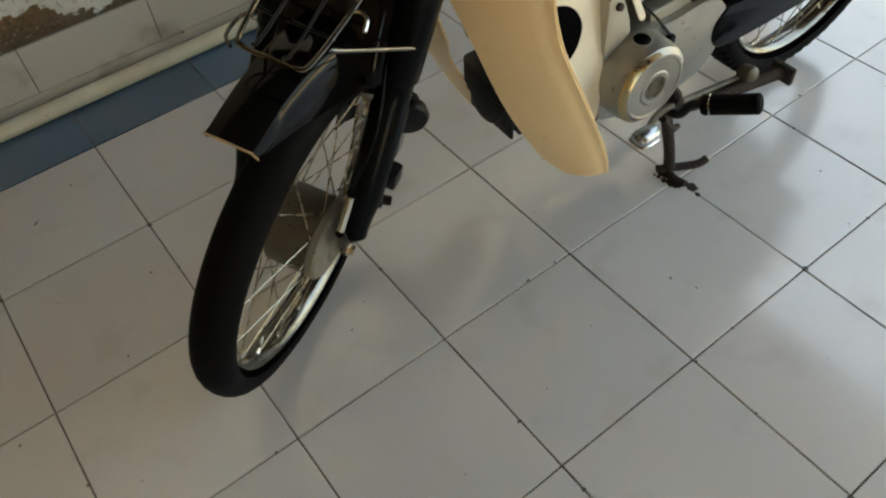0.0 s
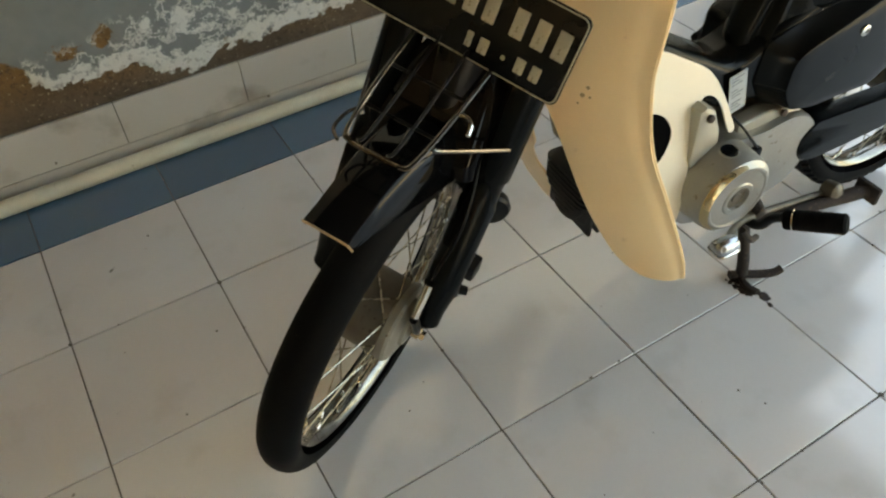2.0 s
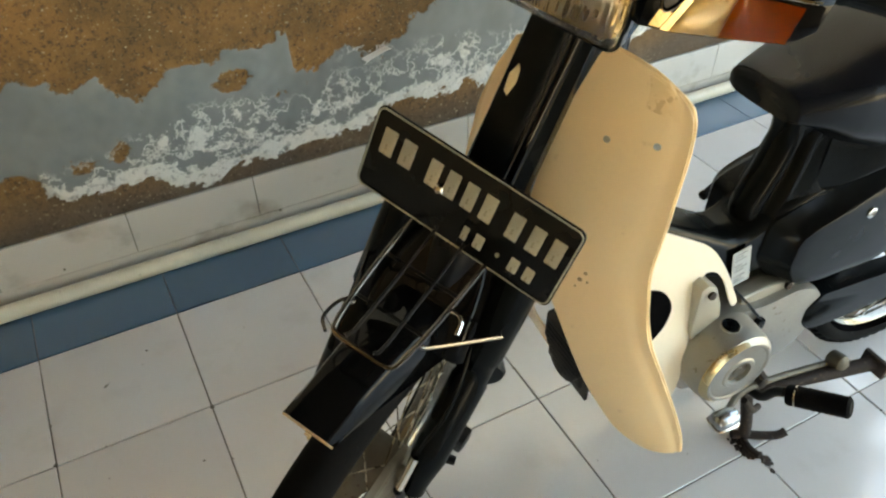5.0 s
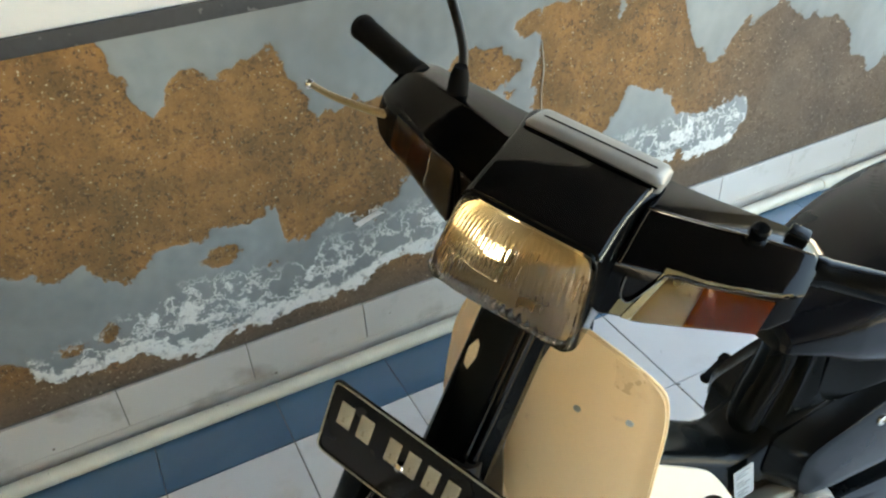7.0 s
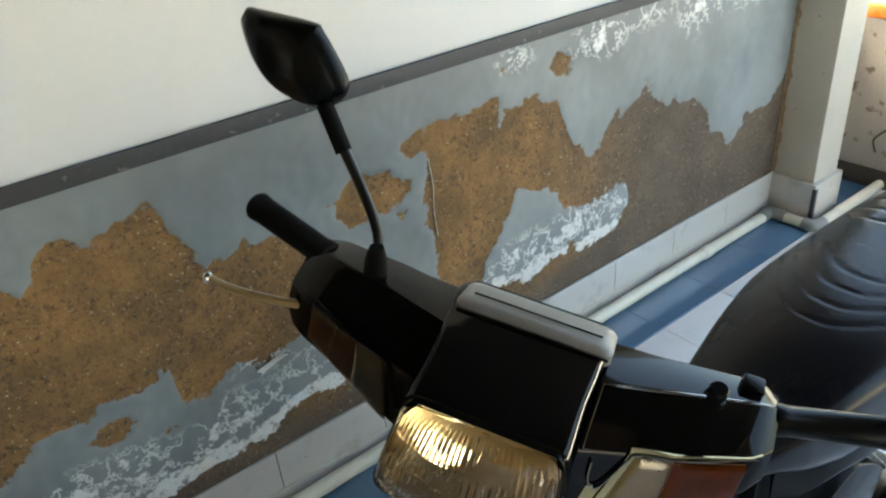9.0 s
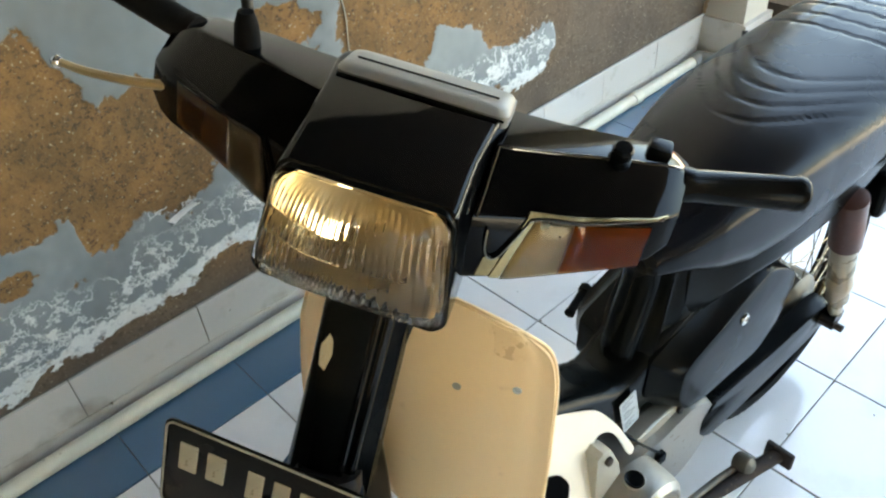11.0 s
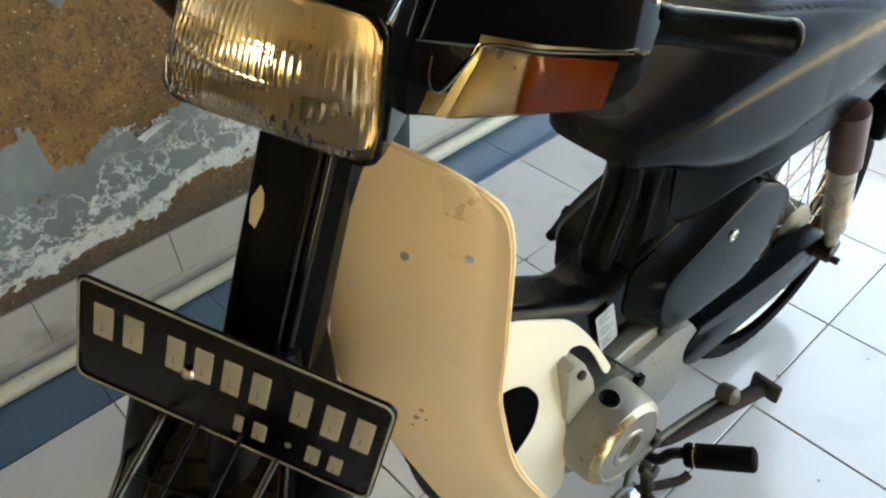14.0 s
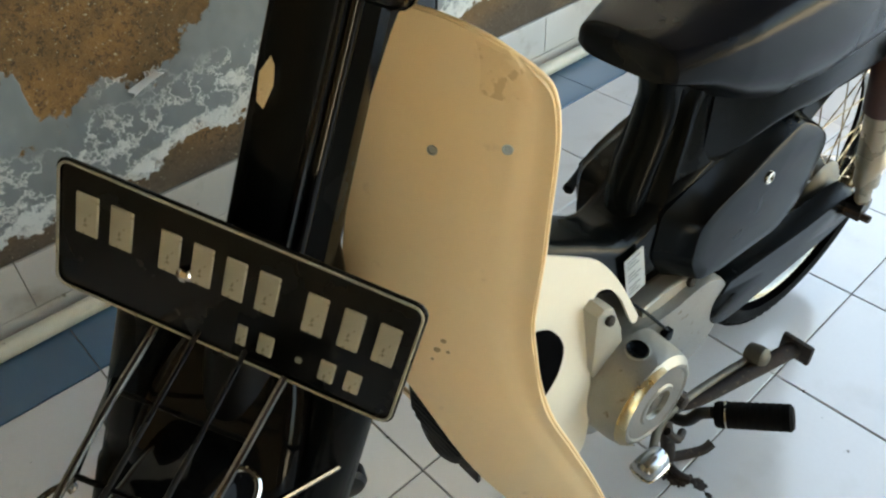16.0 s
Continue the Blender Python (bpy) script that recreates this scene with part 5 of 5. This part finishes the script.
    part("tail_cover", loft(rings), BLACK_SATIN, bike, "black bodywork under the seat", BODY)


VALANCE = ((0.50, 0.56, 0.62, 0.68, 0.76, 0.85, 1.0, 1.33), (0.716, 0.690, 0.650, 0.622, 0.615, 0.635, 0.672, 0.742))


def build_seat(bike):
    """Long padded seat with pressed ribs."""
    rings = []
    n = 320
    for x, z, w, h in smooth_line([(0.498, 0.726, 0.056, 0.020), (0.503, 0.729, 0.066, 0.026), (0.512, 0.731, 0.071, 0.029), (0.575, 0.738, 0.090, 0.036), (0.70, 0.752, 0.118, 0.056), (0.82, 0.760, 0.136, 0.064), (0.98, 0.767, 0.143, 0.064), (1.15, 0.778, 0.138, 0.058), (1.28, 0.776, 0.116, 0.048), (1.33, 0.772, 0.080, 0.030)], n):
        ring = []
        for i in range(112):
            a = 2 * math.pi * i / 112
            ca, sa = math.cos(a), math.sin(a)
            y = w * math.copysign(abs(ca) ** 0.66, ca)
            zz = h * math.copysign(abs(sa) ** (0.72 if sa > 0 else 0.45), sa)
            if sa < 0:                    # the vinyl hangs down over the bodywork and tucks in
                deep = z - float(np.interp(x, *VALANCE))
                zz = -deep * abs(sa) ** 0.45
                y *= 1 - 0.30 * abs(sa) ** 2 * min(1, deep / 0.12)
            if sa > 0.3:
                near = x - 0.9 * y * y / 0.1 if x < 0.95 else x
                groove = (near % 0.042) / 0.042
                if 0.73 < near < 0.90 or x > 1.03:
                    zz -= (0.0024 if x > 1.0 else 0.0022) * math.exp(-((groove - 0.5) / 0.055) ** 2) * min(1, (sa - 0.3) / 0.2)
                if x > 1.00:
                    zz -= 0.002 * max(math.exp(-((abs(y) - at) / 0.004) ** 2) for at in (0.022, 0.066)) * min(1, (x - 1.0) / 0.03)
            ring.append((x, y + 0.012 * min(1, max(0, (x - 0.6) / 0.2)), z + zz))
        rings.append(ring)
    seat = part("seat", loft(rings), VINYL, bike, "long black vinyl seat with stitched ribs", BODY, sharp=60)
    bm = tube([(1.16, -0.125, 0.77), (1.30, -0.118, 0.80), (1.40, -0.07, 0.83), (1.42, 0, 0.835), (1.40, 0.07, 0.83), (1.30, 0.118, 0.80), (1.16, 0.125, 0.77)], 0.009, n=40, sides=10)
    part("grab_rail", bm, CHROME, bike, "chromed grab rail behind the seat", BODY)


def build_engine(bike):
    """Flat single-cylinder engine."""
    rings = []
    for y, sc in ((-0.085, 0.98), (-0.075, 1.0), (0.07, 1.0), (0.085, 0.95)):
        outline = [(0.40, 0.30), (0.405, 0.24), (0.44, 0.215), (0.55, 0.20), (0.66, 0.215), (0.70, 0.27), (0.695, 0.34), (0.64, 0.375), (0.56, 0.37), (0.48, 0.375), (0.42, 0.35)]
        rings.append([(0.55 + (p[0] - 0.55) * sc, y, 0.29 + (p[1] - 0.29) * sc) for p in smooth_line(outline + outline[:1], 44)[:-1]])
    crank = part("crankcase", loft(rings), ALLOY, bike, "dull cast alloy crankcase", BODY)
    part("generator_cover", turned_shape([(0, 0.076), (0.040, 0.074), (0.054, 0.071), (0.062, 0.062), (0.0625, 0.058), (0.061, 0.055), (0.061, 0.032), (0.063, 0.029), (0.063, 0.023), (0.056, 0.021), (0.056, 0.009), (0.058, 0.008), (0.058, 0.001)], (0.467, -0.085, 0.311), (0, -1, 0), 48), ALLOY, crank, "round alloy generator cover", BODY, sharp=22)
    rings = []
    for k in range(41):                       # a gold reflection is coloured onto the upper front of the rim only
        a, thin = radians(88 + 150 * k / 40), 0.25 + 0.75 * math.sin(math.pi * k / 40) ** 0.5
        rings.append([(0.467 + (0.0665 + (r - 0.0665) * thin) * math.cos(a), -0.085 - d, 0.311 + (0.0665 + (r - 0.0665) * thin) * math.sin(a)) for d, r in ((0.0525, 0.0722), (0.0565, 0.0705), (0.0635, 0.0625), (0.0615, 0.0620), (0.0525, 0.0700))])
    part("cover_ring", loft(rings), RING_GLEAM, crank, "gold reflection coloured onto the cover's edge", BODY)
    part("recess", turned_shape([(0.0566, 0.0212), (0.0572, 0.0205), (0.0572, 0.0095), (0.0590, 0.0080), (0.0592, 0.001)], (0.467, -0.085, 0.311), (0, -1, 0), 32), HUB_METAL, crank, "dull recessed hub", BODY)
    part("filler_cap", turned_shape([(0, 0.015), (0.009, 0.0155), (0.011, 0.0150), (0.0125, 0.0135), (0.0115, 0.0115), (0.0115, 0.0050), (0.0135, 0.0045), (0.0135, 0.001)], (0.462, -0.106, 0.376), (0, -0.1, 1), 24), BLACK_SATIN, crank, "black filler cap", BODY)
    part("cap_ring", turned_shape([(0, 0.0165), (0.004, 0.0165), (0.005, 0.015)], (0.462, -0.1065, 0.382), (0, -0.1, 1), 24), PALE_ALLOY, crank, "", BODY)
    part("gear_cover", slab([(0.398, -0.088, 0.470), (0.410, -0.088, 0.476), (0.428, -0.088, 0.466), (0.448, -0.088, 0.420), (0.452, -0.090, 0.395), (0.404, -0.090, 0.360), (0.398, -0.090, 0.38)], (0, 0.03, 0), 0.004), PALE_ALLOY, crank, "small cast cover behind the ivory panel", BODY)
    part("sprocket_cover", slab([(0.536, -0.084, 0.372), (0.560, -0.084, 0.370), (0.594, -0.084, 0.358), (0.622, -0.084, 0.322), (0.634, -0.084, 0.296), (0.626, -0.084, 0.278), (0.600, -0.084, 0.262), (0.545, -0.084, 0.28)], (0, 0.034, 0), 0.008), ALLOY, crank, "grey cast sprocket cover", BODY)
    part("chain_cover", slab([(0.515, -0.070, 0.392), (0.573, -0.070, 0.394), (0.655, -0.070, 0.386), (0.674, -0.070, 0.345), (0.668, -0.070, 0.290), (0.60, -0.070, 0.28), (0.53, -0.070, 0.32)], (0, 0.03, 0), 0.006), PALE_ALLOY, crank, "pale plate behind the sprocket cover", BODY)
    wire = part("cable", tube([(0.486, -0.060, 0.425), (0.506, -0.082, 0.402), (0.528, -0.088, 0.374), (0.552, -0.091, 0.343), (0.553, -0.091, 0.328), (0.540, -0.088, 0.312)], 0.0024, n=26, sides=7), BLACK_SATIN, crank, "thin black cable", BODY)
    part("clip", block((0.543, -0.096, 0.324), (0.560, -0.083, 0.345), 0.003, 2), BLACK_SATIN, wire, "", BODY)
    for x, z, y in ((0.418, 0.455, 0.088), (0.612, 0.384, 0.072)):
        part("bolt", turned_shape([(0, 0.007), (0.006, 0.007), (0.007, 0.005)], (x, -y, z), (0, -1, 0.2), 6), RUST, crank, "", BODY)
    # finned cylinder and head, lying forward
    for k in range(9):
        x = 0.385 - 0.018 * k
        part("fin", block((x - 0.002, -0.058, 0.258), (x + 0.002, 0.058, 0.366), 0.004, 2), ENGINE_BLACK, crank, "", BODY)
    for k in range(9):
        z = 0.286 + 0.0098 * k
        wide = 0.060 - 1.1 * max(0, 0.322 - z)
        part("head_fin", slab([(0.242 + b, a, z - 0.002) for a, b in round_rect(wide, 0.022, 0.016, 5)], (0, 0, 0.004)), ENGINE_BLACK, crank, "", BODY)
    part("cylinder", block((0.235, -0.046, 0.266), (0.41, 0.046, 0.352), 0.012, 3), ENGINE_BLACK, crank, "sooty black cylinder", BODY)
    part("head_cap", turned_shape([(0, 0.040), (0.012, 0.040), (0.016, 0.034), (0.018, 0.002)], (0.238, 0.0, 0.310), (-1, 0, 0), 28), ENGINE_BLACK, crank, "", BODY)
    part("exhaust_pipe", tube([(0.30, 0.03, 0.262), (0.33, 0.06, 0.20), (0.42, 0.09, 0.170), (0.58, 0.11, 0.165), (0.80, 0.125, 0.19)], 0.014, n=26, sides=12), BLACK_METAL, bike, "black exhaust pipe", BODY)
    part("silencer", turned_shape([(0, 0.016), (0.06, 0.034), (0.09, 0.037), (0.45, 0.037), (0.48, 0.030), (0.50, 0.012)], (0.78, 0.125, 0.188), (1, 0.04, 0.10), 24), BLACK_METAL, bike, "black silencer", BODY)


def build_rear(bike):
    horn = part("horn", turned_shape([(-0.030, 0.010), (-0.026, 0.022), (-0.008, 0.024), (-0.004, 0.032), (0.010, 0.034), (0.016, 0.030), (0.018, 0.012), (0.019, 0.002)], (0.085, 0.010, 0.352), (-0.45, -0.85, -0.15), 28), BLACK_METAL, bike, "round black horn", BODY)
    wheel(bike, "rear_wheel", BODY, (1.042, 0.0, 0.295), 0.278, "spoked rear wheel with a drum hub", True, HUB_METAL)
    # swing arms and chain case
    for s in (-1, 1):
        part("swing_arm", tube([(0.68, s * 0.060, 0.285), (1.04, s * 0.074, 0.285)], 0.016, sides=12), BLACK_METAL, bike, "black swing arm", BODY)
        shock = part("shock_absorber", turned_shape([(0, 0.014), (0.004, 0.025), (0.120, 0.026), (0.124, 0.022)], (0.942, s * 0.105, 0.635), (0.108, 0.0, -0.318), 24), RED_PAINT, bike, "shock absorber with a faded red cover", BODY)
        part("lower_tube", turned_shape([(0.115, 0.0215), (0.225, 0.0215), (0.227, 0.0230), (0.240, 0.0230), (0.242, 0.0200), (0.285, 0.0195), (0.290, 0.013), (0.335, 0.012)], (0.942, s * 0.105, 0.635), (0.108, 0.0, -0.318), 24), BEIGE_METAL, shock, "beige lower tube", BODY)
        part("lower_eye", turned_shape([(-0.014, 0.017), (0.014, 0.017)], (1.052, s * 0.100, 0.308), (0, 1, 0), 18), BLACK_METAL, shock, "", BODY)
    outline = [(0.690, 0.342), (0.664, 0.310), (0.672, 0.268), (0.72, 0.246), (0.90, 0.250), (1.06, 0.262), (1.082, 0.295), (1.05, 0.328), (0.90, 0.330), (0.76, 0.338)]
    pts = smooth_line(outline + outline[:1], 50)[:-1]
    rings = [[(0.86 + (p[0] - 0.86) * sc, -y, 0.29 + (p[1] - 0.29) * sc) for p in pts] for y, sc in ((0.052, 1.0), (0.080, 1.0), (0.088, 0.94), (0.089, 0.3))]
    part("chain_case", loft(rings), BLACK_SATIN, bike, "black chain case beside the rear wheel", BODY)
    part("axle_bolt", turned_shape([(0, 0.011), (0.03, 0.011), (0.031, 0.007), (0.045, 0.007)], (1.042, -0.085, 0.295), (0, -1, 0), 6), RUST, bike, "rusty rear axle bolt", BODY)
    rings = []
    for k in range(17):
        a = radians(150 - 85 * k / 16)
        rings.append([(1.042 + r * math.cos(a), y, 0.295 + r * math.sin(a)) for y, r in ((-0.056, 0.285), (-0.05, 0.315), (0, 0.325), (0.05, 0.315), (0.056, 0.285))])
    part("rear_mudguard", shell(rings, 0.003), BLACK_SATIN, bike, "black rear mudguard", BODY)
    # tail lamp and rear indicators
    tail = part("tail_lamp", block((1.36, -0.055, 0.66), (1.42, 0.055, 0.73), 0.012, 3), RED_PAINT, bike, "red tail lamp", BODY)
    for s in (-1, 1):
        st = part("rear_indicator", turned_shape([(0, 0.008), (0.05, 0.008), (0.052, 0.02), (0.06, 0.03), (0.085, 0.03), (0.095, 0.022)], (1.150, s * 0.055, 0.605), (0, s, 0), 20), BLACK_SATIN, bike, "black rear indicator stalk", BODY)
        part("ring", turned_shape([(0.080, 0.0305), (0.086, 0.0310), (0.088, 0.027)], (1.150, s * 0.055, 0.605), (0, s, 0), 24), CHROME, st, "chrome ring", BODY)
        part("flap", block((1.10, s * 0.075 - 0.03, 0.50), (1.18, s * 0.075 + 0.03, 0.580), 0.012, 3), BLACK_SATIN, st, "dark lamp bracket", BODY)


def build_stand_and_pegs(bike):
    # footrest bar with a ribbed rubber
    peg = part("footrest", tube([(0.53, -0.09, 0.215), (0.536, -0.150, 0.220), (0.542, -0.170, 0.250), (0.548, -0.184, 0.261)], 0.0085, sides=10), BLACK_METAL, bike, "bent steel footrest bar", BODY)
    a, b = Vector((0.549, -0.188, 0.260)), Vector((0.592, -0.264, 0.291))
    L = (b - a).length
    prof = [(0, 0.016)]
    for k in range(9):
        prof += [(0.004 + k * (L - 0.01) / 9, 0.0180), (0.004 + (k + 0.55) * (L - 0.01) / 9, 0.0182), (0.004 + (k + 0.6) * (L - 0.01) / 9, 0.0176), (0.004 + (k + 0.95) * (L - 0.01) / 9, 0.0176)]
    prof += [(L, 0.0182), (L + 0.004, 0.014)]
    part("peg_rubber", turned_shape(prof, a, b - a, 24), RUBBER, peg, "ribbed black rubber", BODY)
    part("peg_ring", turned_shape([(0.0135, 0.0180), (0.0140, 0.0189), (0.0156, 0.0189), (0.0161, 0.0180)], a, b - a, 28), CHROME, peg, "thin bright wire ring", BODY)
    # gear pedal
    pedal = part("gear_pedal", tube([(0.448, -0.166, 0.246), (0.50, -0.140, 0.232), (0.56, -0.132, 0.222), (0.64, -0.136, 0.216), (0.715, -0.146, 0.216)], 0.0062, n=24, sides=10), HUB_METAL, bike, "dull heel-and-toe gear pedal", BODY)
    part("toe_pad", loft([[(x, -0.173 + 0.017 * k * math.cos(a), 0.236 + (0.021 if math.sin(a) > 0 else 0.004) * k * math.sin(a)) for a in (2 * math.pi * q / 24 for q in range(24))]
                          for x, k in ((0.413, 0.35), (0.4145, 0.7), (0.418, 0.93), (0.424, 1.0), (0.438, 1.0), (0.452, 0.97), (0.457, 0.86), (0.4595, 0.6), (0.460, 0.3))]), PEDAL_CHROME, pedal, "rounded chrome toe pad", BODY)
    part("pad_rim", loft([[(x, -0.173 + 0.0185 * k * math.cos(a), 0.233 + 0.0035 * math.sin(a)) for a in (2 * math.pi * q / 24 for q in range(24))]
                          for x, k in ((0.411, 0.45), (0.414, 0.85), (0.420, 1.0), (0.453, 1.0), (0.459, 0.8), (0.4615, 0.4))]), CHROME, pedal, "bright rim of the toe pad", BODY)
    part("heel_knob", turned_shape([(0, 0.012), (0.003, 0.0165), (0.020, 0.0175), (0.028, 0.0155), (0.033, 0.009), (0.034, 0.002)], (0.716, -0.136, 0.218), (0, -1, 0.25), 24), HUB_METAL, pedal, "dull brown heel knob", BODY)
    # linkage between pedal and engine, and the stand's spring
    link = part("linkage", tube([(0.560, -0.128, 0.232), (0.548, -0.136, 0.250), (0.536, -0.128, 0.272), (0.548, -0.118, 0.290)], 0.0065, n=20, sides=8), RUST, bike, "dark pedal linkage", BODY)
    part("clamp", turned_shape([(0, 0.012), (0.018, 0.012), (0.020, 0.008)], (0.556, -0.120, 0.226), (0, -1, 0), 10), RUST, link, "", BODY)
    part("arm", tube([(0.505, -0.150, 0.222), (0.520, -0.160, 0.200), (0.545, -0.152, 0.188)], 0.006, n=12, sides=8), RUST, link, "", BODY)
    coil = [(0.600 + 0.080 * t / 60, -0.120 - 0.02 * t / 60 + 0.006 * math.cos(t * 1.3), 0.180 + 0.006 * math.sin(t * 1.3) + 0.016 * t / 60) for t in range(61)]
    part("stand_spring", tube(coil, 0.0014, sides=5, raw=True), RUST, bike, "rusty coil spring of the stand", BODY)
    # folded side stand
    stand = part("side_stand", tube([(0.560, -0.110, 0.190), (0.60, -0.135, 0.198), (0.68, -0.155, 0.206), (0.780, -0.178, 0.214)], 0.0095, n=18, sides=10, r_end=0.0135), RUST, bike, "rusty folded side stand", BODY)
    part("foot_pad", block((0.774, -0.205, 0.197), (0.784, -0.155, 0.233), 0.004, 2), RUST, stand, "flat rusty foot", BODY)
    part("stand_bracket", block((0.535, -0.128, 0.180), (0.590, -0.104, 0.212), 0.005, 2), RUST, stand, "rusty bracket", BODY)
    # centre stand on the floor
    for s in (-1, 1):
        st = part("centre_stand", tube([(0.598, s * 0.062, 0.190), (0.604, s * 0.085, 0.115), (0.609, s * 0.102, 0.050), (0.610, s * 0.108, 0.0135)], 0.0120, n=16, sides=10), RUST, bike, "rusty leg of the centre stand", BODY)
        part("foot", tube([(0.588, s * 0.098, 0.010), (0.612, s * 0.108, 0.0085), (0.640, s * 0.124, 0.0085), (0.666, s * 0.138, 0.012), (0.682, s * 0.142, 0.020)], 0.0085, n=18, sides=8), RUST, st, "curved rusty foot", BODY)
        part("tang", tube([(0.606, s * 0.110, 0.0075), (0.600, s * 0.135, 0.0072), (0.606, s * 0.158, 0.0065)], 0.0068, n=10, sides=8), RUST, st, "rusty tang", BODY)
    part("stand_bar", tube([(0.598, -0.07, 0.19), (0.598, 0.07, 0.19)], 0.012, sides=10), RUST, bike, "rusty pivot of the stand", BODY)
    # right-hand passenger peg
    rp = part("rear_footrest", tube([(0.790, 0.08, 0.335), (0.760, 0.15, 0.370), (0.722, 0.198, 0.392)], 0.008, sides=10), BLACK_METAL, bike, "black passenger footrest, folded", BODY)
    part("peg_rubber", turned_shape([(0, 0.008), (0.004, 0.012), (0.016, 0.012), (0.018, 0.009), (0.060, 0.008), (0.062, 0.0095), (0.070, 0.0095), (0.073, 0.006)], (0.716, 0.204, 0.396), (-0.058, -0.0127, -0.0155), 18), RUBBER, rp, "black rubber", BODY)


def build_motorcycle():
    bike = holder("motorcycle", (0.45, MID, 0.0), "old black and cream step-through motorcycle standing on white tiles", "motorcycle")
    build_front_end(bike)
    build_handlebar(bike)
    build_shields(bike)
    build_body(bike)
    build_seat(bike)
    build_engine(bike)
    build_rear(bike)
    build_stand_and_pegs(bike)


build_ground()
build_shelter()
build_wall()
build_pillar()
build_pipe()
build_motorcycle()
build_skirting()
build_floor()
build_dirt()
